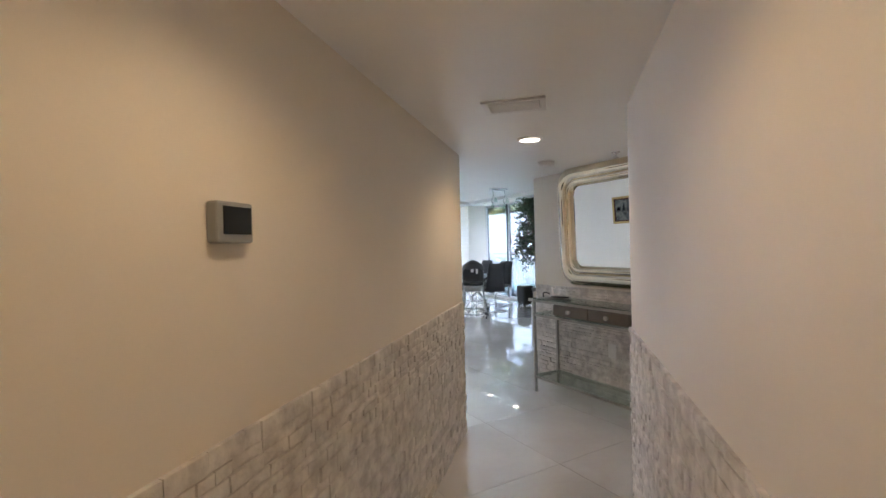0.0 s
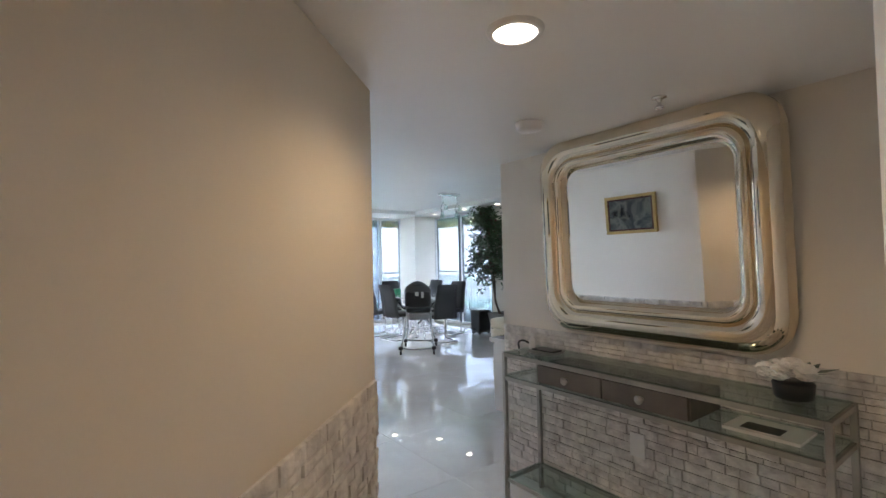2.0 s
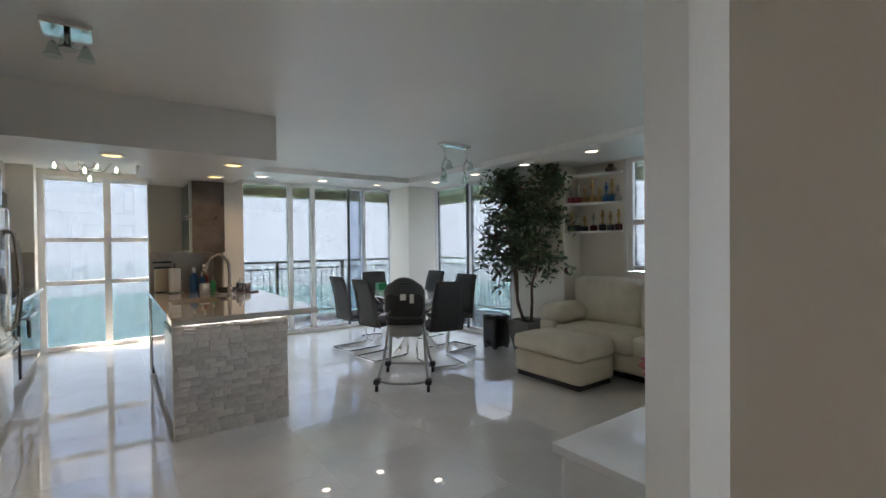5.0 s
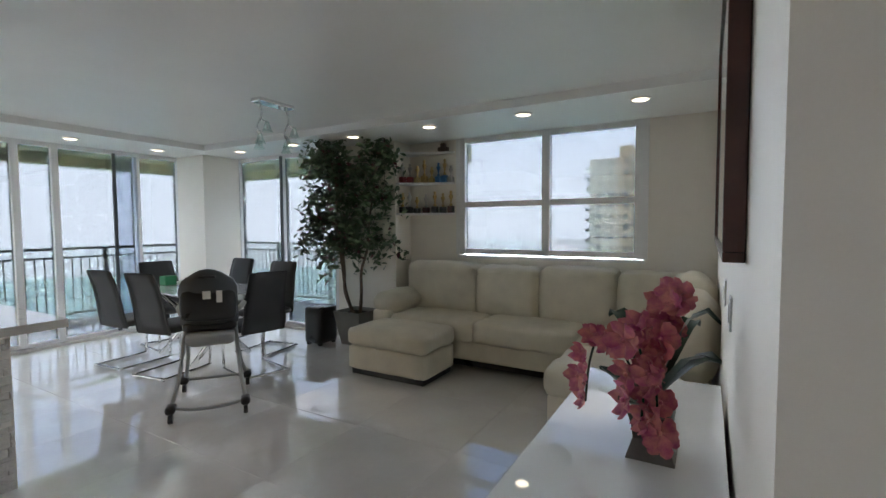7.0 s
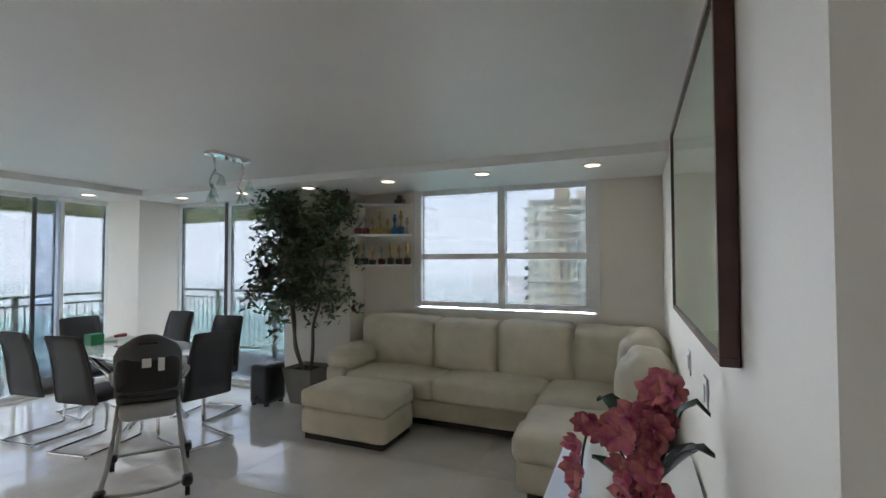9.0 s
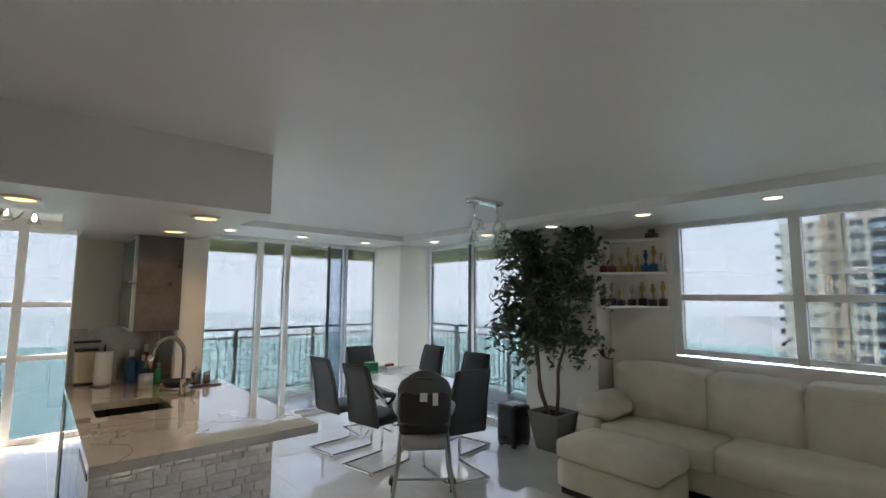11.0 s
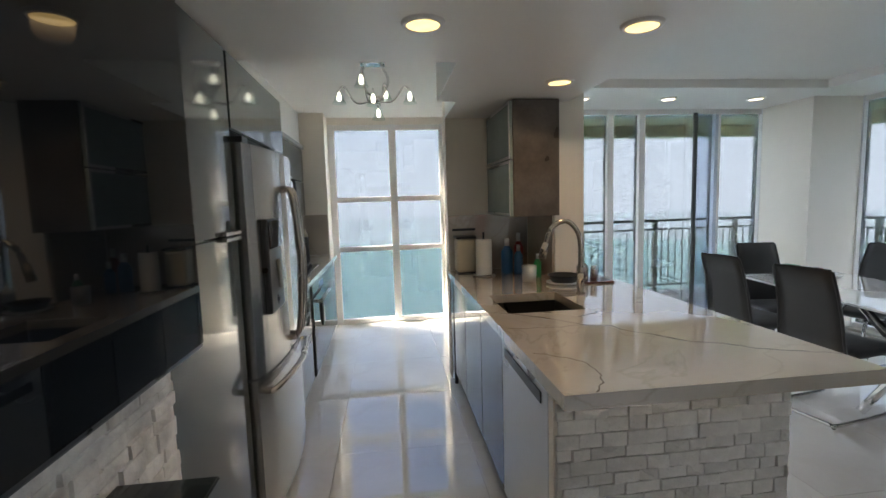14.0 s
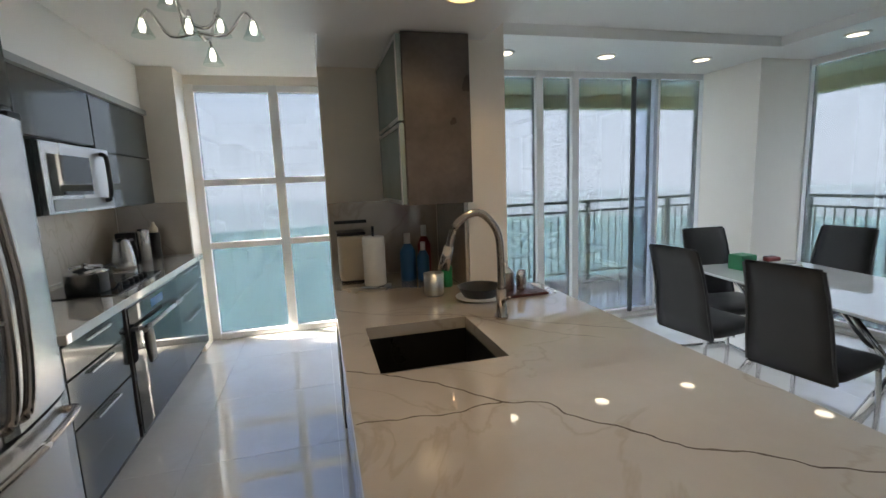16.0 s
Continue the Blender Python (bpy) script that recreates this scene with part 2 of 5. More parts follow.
def bm_tube(bm, pts, r, seg=8, taper=None):
    """A round bar along points."""
    pts = [Vector(p) for p in pts]
    rings = []
    for i, p in enumerate(pts):
        d = (pts[min(i + 1, len(pts) - 1)] - pts[max(i - 1, 0)]).normalized()
        s = d.cross(Vector((0, 0, 1)) if abs(d.z) < 0.9 else Vector((1, 0, 0))).normalized()
        u = s.cross(d)
        rad = r if taper is None else r + (taper - r) * i / (len(pts) - 1)
        rings.append([bm.verts.new(p + rad * (math.cos(2 * math.pi * k / seg) * s + math.sin(2 * math.pi * k / seg) * u)) for k in range(seg)])
    for a, b in zip(rings, rings[1:]):
        for k in range(seg):
            bm.faces.new((a[k], a[(k + 1) % seg], b[(k + 1) % seg], b[k]))
    bm.faces.new(rings[0])
    bm.faces.new(list(reversed(rings[-1])))


def tube(name, pts, r, mat, parent=None, seg=8, taper=None):
    bm = bmesh.new()
    bm_tube(bm, pts, r, seg, taper)
    bmesh.ops.recalc_face_normals(bm, faces=bm.faces)
    return finish(name, bm, mat, parent, smooth=True)


def curve_pts(pts, n=6):
    """Catmull-Rom points through the given ones."""
    p = [Vector(q) for q in pts]
    p = [p[0]] + p + [p[-1]]
    out = []
    for i in range(1, len(p) - 2):
        for k in range(n):
            t = k / n
            out.append(0.5 * ((2 * p[i]) + (p[i + 1] - p[i - 1]) * t + (2 * p[i - 1] - 5 * p[i] + 4 * p[i + 1] - p[i + 2]) * t * t + (3 * p[i] - p[i - 1] - 3 * p[i + 1] + p[i + 2]) * t ** 3))
    return out + [p[-2]]


def cushion(name, lo, hi, mat, parent=None, puff=0.03, edge=0.06, n=10, wrinkle=0.006, seed=0):
    """An upholstered block: rounded edges, bulging faces, slight wrinkles."""
    bm = bmesh.new()
    bmesh.ops.create_cube(bm, size=2)
    bmesh.ops.subdivide_edges(bm, edges=bm.edges[:], cuts=n, use_grid_fill=True)
    half = Vector([(hi[i] - lo[i]) / 2 for i in range(3)])
    mid = Vector([(hi[i] + lo[i]) / 2 for i in range(3)])
    for v in bm.verts:
        q = Vector([max(-1, min(1, c)) for c in v.co])
        e = min(edge, min(half) * 0.95)
        core = Vector([math.copysign(max(0, abs(q[i]) * half[i] - e), q[i]) if abs(q[i]) * half[i] > half[i] - e else q[i] * half[i] for i in range(3)])
        inner = Vector([max(-(half[i] - e), min(half[i] - e, q[i] * half[i])) for i in range(3)])
        d = Vector([q[i] * half[i] - inner[i] for i in range(3)])
        pos = inner + (d.normalized() * e if d.length > 1e-6 else Vector((0, 0, 0)))
        a = max(range(3), key=lambda i: abs(q[i]))
        o = [i for i in range(3) if i != a]
        swell = puff * (1 - q[o[0]] ** 2) * (1 - q[o[1]] ** 2)
        pos[a] += math.copysign(swell, q[a])
        pos += Vector((1, 1, 1)) * wrinkle * noise.noise(pos * 9 + Vector((seed * 3.1, seed, 0)))
        v.co = mid + pos
    return finish(name, bm, mat, parent, smooth=True)


# ---- the large structure ----
H, HC, SOF, BAND = 2.50, 2.06, 2.135, 2.425
structure(box("floor", (-3.2, -3.2, -0.2), (7.95, 11.8, -0.006), GROUT), "pale grout bed under the floor tiles")
structure(boxes("ceiling", [((1.3, 3.85, H), (7.95, 11.8, H + 0.15)), ((6.72, 3.9, BAND), (7.9, 10.9, H)), ((3.95, 9.88, BAND), (6.72, 10.9, H))], CEIL), "white ceiling with a dropped border along the windows")
structure(boxes("ceiling_hall", [((-3.2, -3.2, HC), (7.95, 3.85, H + 0.15))], CEIL), "low white hallway ceiling")
structure(boxes("ceiling_soffit", [((1.3, 7.33, SOF), (3.86, 8.20, H)), ((2.95, 8.20, SOF), (3.86, 9.06, H)), ((3.08, 9.06, SOF), (3.75, 9.66, H))], CEIL), "boxed kitchen soffit below the ceiling")


def slab_wall(name, a, b, z0, z1, thick, label=""):
    """A wall whose visible face runs from a to b; its thickness lies to the right of that way."""
    d = (Vector(b) - Vector(a)).normalized()
    r = Vector((d.y, -d.x)) * thick
    bm = bmesh.new()
    lo = [bm.verts.new((*p, z0)) for p in (Vector(a), Vector(b), Vector(b) + r, Vector(a) + r)]
    hi = [bm.verts.new((v.co.x, v.co.y, z1)) for v in lo]
    bm.faces.new(lo), bm.faces.new(hi)
    for k in range(4):
        bm.faces.new((lo[k], lo[(k + 1) % 4], hi[(k + 1) % 4], hi[k]))
    bmesh.ops.recalc_face_normals(bm, faces=bm.faces)
    return structure(finish(name, bm, WALL), label or "plain cream painted wall")


hall_left = slab_wall("wall_hall_west", (2.03, 2.96), (-1.6, -0.67), 0, HC, 0.15)
hall_right = slab_wall("wall_hall_east", (2.13, 1.567), (-0.2, -0.763), 0, HC, -0.15)
slab_wall("wall_hall_end", (-1.6, -0.67), (-0.2, -2.07), 0, HC, 0.12)
slab_wall("wall_hall_corner", (-0.2, -0.763), (-0.2, -2.3), 0, HC, -0.12)
slab_wall("wall_hall_south", (2.13, 1.567), (3.5, 1.567), 0, HC, 0.12)
mirror_wall = slab_wall("wall_mirror", (3.41, 1.5), (3.41, 3.70), 0, H, 0.12)
bm = bmesh.new()
lo = [bm.verts.new((x, y, 0)) for x, y in ((3.41, 3.70), (3.53, 3.70), (7.9, 3.70), (7.9, 3.98), (3.68, 3.98), (3.63, 3.86))]
hi = [bm.verts.new((v.co.x, v.co.y, H)) for v in lo]
bm.faces.new(lo), bm.faces.new(hi)
for k in range(6):
    bm.faces.new((lo[k], lo[(k + 1) % 6], hi[(k + 1) % 6], hi[k]))
bmesh.ops.recalc_face_normals(bm, faces=bm.faces)
structure(finish("wall_south", bm, WALL), "cream painted living room wall with a splayed end")
tv_wall = structure(box("wall_west", (1.88, 2.96, 0), (2.03, 7.15, H), WALL), "cream painted wall behind the television")
# Added out of view: closes the gap above the pantry against outside light.
structure(box("wall_pantry_side", (1.2, 7.0, 0), (1.88, 7.15, H), WALL), "unseen cream wall added beside the pantry to stop stray daylight")
structure(box("wall_kitchen_west", (1.2, 7.15, 0), (1.36, 11.8, H), WALL), "cream kitchen wall behind the cabinets")
structure(boxes("wall_north", [((1.3, 11.32, 0), (1.93, 11.8, H)), ((1.93, 11.62, 2.42), (3.3, 11.8, H)), ((3.3, 11.55, 0), (4.2, 11.8, H))], WALL), "cream wall around the kitchen window")
structure(boxes("wall_pier", [((3.08, 9.66, 0), (3.97, 9.80, H)), ((3.76, 9.06, 0), (3.97, 9.66, H)), ((3.97, 9.72, 2.44), (4.0, 9.8, H)), ((3.85, 9.80, 0), (3.97, 11.6, H))], WALL), "cream wall between kitchen and dining area")
structure(boxes("wall_slider_head", [((3.97, 10.80, 2.43), (6.9, 10.95, H)), ], WALL), "header over the sliding doors")
structure(boxes("wall_column", [((6.90, 10.20, 0), (7.55, 10.95, H)), ], WALL), "cream corner column between the sliding doors")
structure(boxes("wall_east", [((7.45, 8.22, 2.43), (7.6, 10.2, H)), ((7.45, 7.30, 0), (7.6, 8.22, H)), ((7.6, 7.30, 0), (7.9, 7.42, H)),
                              ((7.77, 3.9, 0), (7.92, 7.3, 1.06)), ((7.77, 3.9, 2.44), (7.92, 7.3, H)), ((7.77, 3.9, 1.06), (7.92, 4.60, 2.44)), ((7.77, 6.60, 1.06), (7.92, 7.3, 2.44))], WALL), "cream wall with the living room window")
structure(boxes("trim", [((2.031, 2.98, 0), (2.043, 5.0, 0.07)), ((5.4, 3.981, 0), (7.76, 3.993, 0.08)), ((7.438, 7.32, 0), (7.449, 8.2, 0.08)), ((6.888, 10.22, 0), (6.899, 10.8, 0.08)), ((6.9, 10.188, 0), (7.45, 10.199, 0.08))], WHITE), "white skirting board")


# ---- windows and sliding doors ----
def framed(name, axis, plane, spans, z0, z1, bars, post=0.05, depth=0.09, label="", frame_mat=None, glass=None):
    """A glazed frame in the wall x=plane or y=plane. spans: places of the posts; bars: heights of the cross bars."""
    fm = frame_mat or FRAME
    at = (plane, spans[0], z0) if axis == "x" else (spans[0], plane, z0)
    thing = base(name, *at, label, "window", kind="structure")

    def b(part, u0, u1, d0, d1, za, zb, mat):
        lo, hi = ((plane + d0, u0, za), (plane + d1, u1, zb)) if axis == "x" else ((u0, plane + d0, za), (u1, plane + d1, zb))
        return box(part, lo, hi, mat, thing, 0.004 if mat is fm else 0)

    for u in spans:
        b("post", u - post / 2, u + post / 2, 0, depth, z0, z1, fm)
    for u0, u1 in zip(spans, spans[1:]):
        for z in bars:
            b("crossbar", u0 + post / 2, u1 - post / 2, 0.006, depth - 0.006, z - 0.03, z + 0.03, fm)
        # The pane casts no shadow, so its tint leaves sampled daylight undimmed.
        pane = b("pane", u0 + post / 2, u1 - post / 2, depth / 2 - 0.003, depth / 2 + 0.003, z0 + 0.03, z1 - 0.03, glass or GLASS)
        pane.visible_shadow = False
    return thing


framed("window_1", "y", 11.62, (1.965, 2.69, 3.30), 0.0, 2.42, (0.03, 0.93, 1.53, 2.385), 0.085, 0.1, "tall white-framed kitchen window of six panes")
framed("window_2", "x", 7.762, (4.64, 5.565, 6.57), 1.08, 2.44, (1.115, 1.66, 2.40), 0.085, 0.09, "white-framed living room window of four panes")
structure(boxes("window_sill", [((7.752, 4.58, 1.045), (7.761, 6.62, 1.076))], WHITE), "white window sill")
structure(boxes("window_reveal", [((7.755, 4.56, 1.08), (7.775, 4.60, 2.44)), ((7.755, 6.60, 1.08), (7.775, 6.64, 2.44)), ((7.755, 4.56, 2.42), (7.775, 6.64, 2.47))], WHITE), "white window casing")
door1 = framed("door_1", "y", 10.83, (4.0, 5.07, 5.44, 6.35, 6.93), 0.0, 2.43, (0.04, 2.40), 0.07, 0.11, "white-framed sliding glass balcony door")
leaf = box("leaf", (6.035, 10.79, 0.05), (6.075, 10.82, 2.38), DARKFRAME, door1, 0.004)
box("leaf", (6.075, 10.80, 0.08), (6.33, 10.806, 2.36), TINTED, door1).visible_shadow = False
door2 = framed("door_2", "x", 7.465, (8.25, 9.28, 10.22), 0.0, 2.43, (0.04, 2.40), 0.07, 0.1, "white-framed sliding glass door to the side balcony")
box("edge", (7.43, 9.245, 0.05), (7.462, 9.275, 2.4), DARKFRAME, door2, 0.003)
structure(boxes("threshold", [((3.97, 10.72, 0.0), (6.9, 10.83, 0.03)), ((7.38, 8.22, 0.0), (7.465, 10.2, 0.03))], CONCRETE), "pale stone door threshold")

# balcony
structure(box("balcony_floor", (3.95, 10.95, -0.25), (9.3, 12.75, -0.03), CONCRETE), "pale concrete balcony floor")
structure(box("balcony_floor_side", (7.6, 7.2, -0.25), (9.3, 10.95, -0.03), CONCRETE), "pale concrete side balcony floor")
structure(boxes("balcony_soffit", [((3.95, 10.95, 2.52), (9.3, 12.75, 2.75)), ((7.6, 7.2, 2.52), (9.3, 10.95, 2.75)), ((3.95, 12.55, 2.36), (9.3, 12.75, 2.52)), ((9.1, 7.2, 2.36), (9.3, 12.55, 2.52))], STUCCO), "beige stucco balcony ceiling")


def railing(name, a, b):
    """A painted balcony rail: posts, double top rail, thin balusters."""
    a, b = Vector((*a, 0)), Vector((*b, 0))
    n = (b - a).length
    d = (b - a) / n
    thing = base(name, a.x, a.y, -0.03, "pale green painted metal balcony railing", "railing", kind="structure")
    s = Vector((-d.y, d.x, 0))

    def bar(bm, p, q, w, h0, h1):
        vs = [p + s * w, q + s * w, q - s * w, p - s * w]
        lo = [bm.verts.new((v.x, v.y, h0)) for v in vs]
        hi = [bm.verts.new((v.x, v.y, h1)) for v in vs]
        bm.faces.new(lo), bm.faces.new(hi)
        for k in range(4):
            bm.faces.new((lo[k], lo[(k + 1) % 4], hi[(k + 1) % 4], hi[k]))

    bm = bmesh.new()
    for h0, h1, w in ((1.07, 1.11, 0.03), (0.94, 0.97, 0.014), (0.07, 0.10, 0.014)):
        bar(bm, a, b, w, h0, h1)
    bmesh.ops.recalc_face_normals(bm, faces=bm.faces)
    finish("rail", bm, RAIL, thing)
    k = 0
    while k * 1.35 <= n:
        bm = bmesh.new()
        bar(bm, a + d * (k * 1.35 - 0.03), a + d * (k * 1.35 + 0.03), 0.03, -0.03, 1.068)
        bmesh.ops.recalc_face_normals(bm, faces=bm.faces)
        finish("post", bm, RAIL, thing)
        k += 1
    bm = bmesh.new()
    for i in range(int(n / 0.115)):
        bar(bm, a + d * (i * 0.115 + 0.05), a + d * (i * 0.115 + 0.066), 0.008, 0.098, 0.942)
    bmesh.ops.recalc_face_normals(bm, faces=bm.faces)
    tagged(finish("balusters", bm, RAIL, thing), kind="stuff")
    return thing


railing("balcony_rail", (4.0, 12.6), (9.15, 12.6))
railing("balcony_rail_side", (9.15, 7.3), (9.15, 12.5))

# ---- outside: sea, shore, tower ----
SEA = material("sea", (0.50, 0.80, 0.72), 0.4, var=0.04, scale=0.006, fine=0.12, bump=0, tint=(0.46, 0.76, 0.67), spec=0.2)
SAND = material("sand", (0.72, 0.62, 0.50), 0.9, var=0.08, scale=0.03, fine=0.5)
SCRUB = material("shore_green", (0.12, 0.16, 0.08), 0.9, var=0.2, scale=0.04, fine=0.4)
TOWERWALL = material("tower_render", (0.74, 0.69, 0.58), 0.8, var=0.04, scale=0.1, fine=2)
TOWERTAN = material("tower_tan", (0.58, 0.45, 0.31), 0.8, var=0.06, scale=0.2, fine=2)
TOWERGLASS = material("tower_glass", (0.10, 0.13, 0.16), 0.15, var=0.1, scale=0.3)
TOWERBLUE = material("tower_balcony_glass", (0.32, 0.40, 0.46), 0.25, var=0.08, scale=0.3)
structure(box("water", (-2600, -2600, -60), (2600, 2600, -46), SEA), "pale turquoise sea to the horizon")


def sheet(name, pts, z, mat, label):
    bm = bmesh.new()
    top = [bm.verts.new((x, y, z)) for x, y in pts]
    low = [bm.verts.new((x, y, z - 6)) for x, y in pts]
    bm.faces.new(top), bm.faces.new(low)
    for k in range(len(pts)):
        bm.faces.new((top[k], top[(k + 1) % len(pts)], low[(k + 1) % len(pts)], low[k]))
    bmesh.ops.recalc_face_normals(bm, faces=bm.faces)
    return structure(finish(name, bm, mat), label)


sheet("beach", ((60, -70), (200, -8), (390, 68), (720, 205), (1500, 540), (1600, 360), (760, 130), (300, -60), (60, -150)), -45.3, SAND, "pale sand beach along the shore")
sheet("ground", ((120, -90), (240, -30), (420, 40), (760, 165), (1600, 480), (2400, -600), (120, -600)), -44.9, SCRUB, "green shore land behind the beach")


def tower():
    """A slab of flats: a blank end, a tan stair core, then bays of windows and balconies."""
    t = base("tower_block", 146, 0, -45, "cream high-rise apartment tower with balconies and a tan core", "building")
    box("body", (136, -62, -45), (158, 33.2, 19.6), TOWERWALL, t)
    box("core", (134.6, 21.7, -45), (142, 25.2, 22.4), TOWERTAN, t)
    box("plant_room", (141, 10, 19.6), (152, 20, 22.5), TOWERWALL, t)
    par, win, deck, glaz = bmesh.new(), bmesh.new(), bmesh.new(), bmesh.new()
    for k in range(22):
        z = -45 + 2.94 * k
        bm_box(win, (134.4, 22.9, z + 1.0), (134.65, 23.9, z + 2.2))
        bm_box(par, (134.45, 21.65, z + 2.7), (134.6, 25.25, z + 2.86))
        for y in (27.4, 30.6):
            bm_box(win, (135.9, y - 0.5, z + 1.1), (136.05, y + 0.5, z + 2.2))
        bm_box(deck, (137, 33.2, z), (156, 34.6, z + 0.22))
        bm_box(glaz, (137, 34.45, z + 0.22), (156, 34.55, z + 1.15))
        for j in range(10):
            y = 20.9 - 8.2 * j
            bm_box(win, (135.85, y - 2.6, z + 0.95), (136.05, y - 0.5, z + 2.25))
            bm_box(par, (135.8, y - 1.6, z + 0.95), (136.1, y - 1.45, z + 2.25))
            bm_box(par, (135.5, y - 2.2, z + 0.45), (136, y - 1.0, z + 0.9))
            bm_box(win, (135.9, y - 7.3, z + 0.15), (136.05, y - 4.0, z + 2.35))
            bm_box(deck, (134.4, y - 7.7, z), (136, y - 3.6, z + 0.22))
            bm_box(glaz, (134.45, y - 7.6, z + 0.22), (134.52, y - 3.7, z + 1.1))
            bm_box(deck, (134.4, y - 7.75, z + 0.22), (136, y - 7.6, z + 2.94))
            bm_box(deck, (134.4, y - 3.7, z + 0.22), (136, y - 3.55, z + 2.94))
    tagged(finish("wall_bands", par, FRAME, t), kind="stuff")
    tagged(finish("windows", win, TOWERGLASS, t), kind="stuff")
    tagged(finish("balconies", deck, FRAME, t), kind="stuff")
    tagged(finish("balcony_glass", glaz, TOWERBLUE, t), kind="stuff")


tower()
bm = bmesh.new()
for i in range(160):
    x = random.uniform(150, 420)
    y = x * 0.36 - random.uniform(95, 150)
    r = random.uniform(2, 4.5)
    made = bmesh.ops.create_icosphere(bm, subdivisions=2, radius=r)["verts"]
    for v in made:
        v.co = v.co * (1 + 0.45 * noise.noise(v.co * 0.9 + Vector((i, 0, 0)))) + Vector((x, y, -43 + r * 0.8))
tagged(finish("shore_trees", bm, LEAF), "dark green shore trees beside the tower", "trees", kind="stuff")


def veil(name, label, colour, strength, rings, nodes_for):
    """A far glowing ring painted as pale haze or cloud: part clear, part emission."""
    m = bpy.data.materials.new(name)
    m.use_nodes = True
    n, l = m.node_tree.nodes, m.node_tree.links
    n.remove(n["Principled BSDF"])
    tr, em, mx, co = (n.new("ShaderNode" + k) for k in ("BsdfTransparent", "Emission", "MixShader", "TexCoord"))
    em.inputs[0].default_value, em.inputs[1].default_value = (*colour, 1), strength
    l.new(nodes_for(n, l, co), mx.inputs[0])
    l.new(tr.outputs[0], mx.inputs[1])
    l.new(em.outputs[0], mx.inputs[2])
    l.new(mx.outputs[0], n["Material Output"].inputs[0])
    bm = bmesh.new()
    loops = [[bm.verts.new((r * math.cos(a), r * math.sin(a), z)) for a in [2 * math.pi * k / 64 for k in range(64)]] for r, z in rings]
    for a, b in zip(loops, loops[1:]):
        for k in range(64):
            bm.faces.new((a[k], a[(k + 1) % 64], b[(k + 1) % 64], b[k]))
    tagged(finish(name, bm, m), label, "haze", kind="structure")


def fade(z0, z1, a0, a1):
    """How opaque the glowing haze ring is, from the height z0 to z1."""
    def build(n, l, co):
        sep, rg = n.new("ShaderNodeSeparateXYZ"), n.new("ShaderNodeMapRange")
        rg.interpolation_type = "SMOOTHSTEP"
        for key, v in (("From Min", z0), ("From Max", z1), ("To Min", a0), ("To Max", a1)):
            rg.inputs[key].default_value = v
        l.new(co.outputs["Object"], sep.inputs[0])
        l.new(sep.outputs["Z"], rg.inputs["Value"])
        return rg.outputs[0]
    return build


def puffs(n, l, co):
    """How opaque the glowing cloud ring is: broken, thin at its edges."""
    nz, rg = n.new("ShaderNodeTexNoise"), n.new("ShaderNodeMapRange")
    nz.inputs["Scale"].default_value, nz.inputs["Detail"].default_value = 0.0032, 7
    rg.inputs["From Min"].default_value, rg.inputs["From Max"].default_value, rg.inputs["To Max"].default_value = 0.48, 0.72, 0.7
    l.new(co.outputs["Object"], nz.inputs["Vector"])
    l.new(nz.outputs["Fac"], rg.inputs["Value"])
    return rg.outputs[0]


# These rings emit their own pale light, to wash out the far sea.
HAZE_GLOW = (0.72, 0.87, 1.10)
veil("glowing_haze_near_backdrop", "glowing ring painted as thin pale sea haze", HAZE_GLOW, 0.76, ((560, -46), (560, 60), (560, 180)), fade(-46, 180, 0.66, 0.0))
veil("glowing_haze_far_backdrop", "glowing ring painted as thick pale haze that hides the sea horizon", HAZE_GLOW, 0.76, ((1500, -46), (1500, 250), (1500, 900)), fade(0, 900, 0.97, 0.0))
veil("glowing_cloud_backdrop", "glowing ring painted as broken white cloud over the sea", (1, 1, 1.02), 0.95, ((1250, 560), (1400, 540), (1480, 520)), puffs)


# ---- things: living and dining ----
def disc_lamp(x, y, z, mat, label):
    t = base("downlight", x, y, z, label, "ceiling light", "recessed downlights")
    lathe("lens", [(0.062, -0.012), (0.062, -0.002)], (x, y, z), mat, t, 24)
    bm = bmesh.new()
    bm_lathe(bm, [(0.064, -0.002), (0.064, -0.014), (0.08, -0.010), (0.083, -0.001)], (x, y, z), 28, cap=False)
    finish("ring", bm, WHITE, t, True)


for x, y in ((6.98, 4.55), (6.98, 5.53), (6.98, 6.53), (6.98, 7.53), (6.98, 8.5), (6.98, 9.5), (6.35, 10.3), (5.4, 10.3), (4.5, 10.3)):
    disc_lamp(x, y, BAND, DISC, "small lit round downlight in the ceiling border")
# The second and third discs are added to go with the fill lamps.
for x, y in HALL_LAMPS_AND_FILL:
    disc_lamp(x, y, HC, DISC, "lit warm round hall ceiling downlight: one real, two added as unseen fill")
for x, y in ((2.75, 7.72), (3.6, 7.7), (3.59, 8.53)):
    disc_lamp(x, y, SOF, DISCAMBER, "lit amber round downlight in the kitchen soffit")


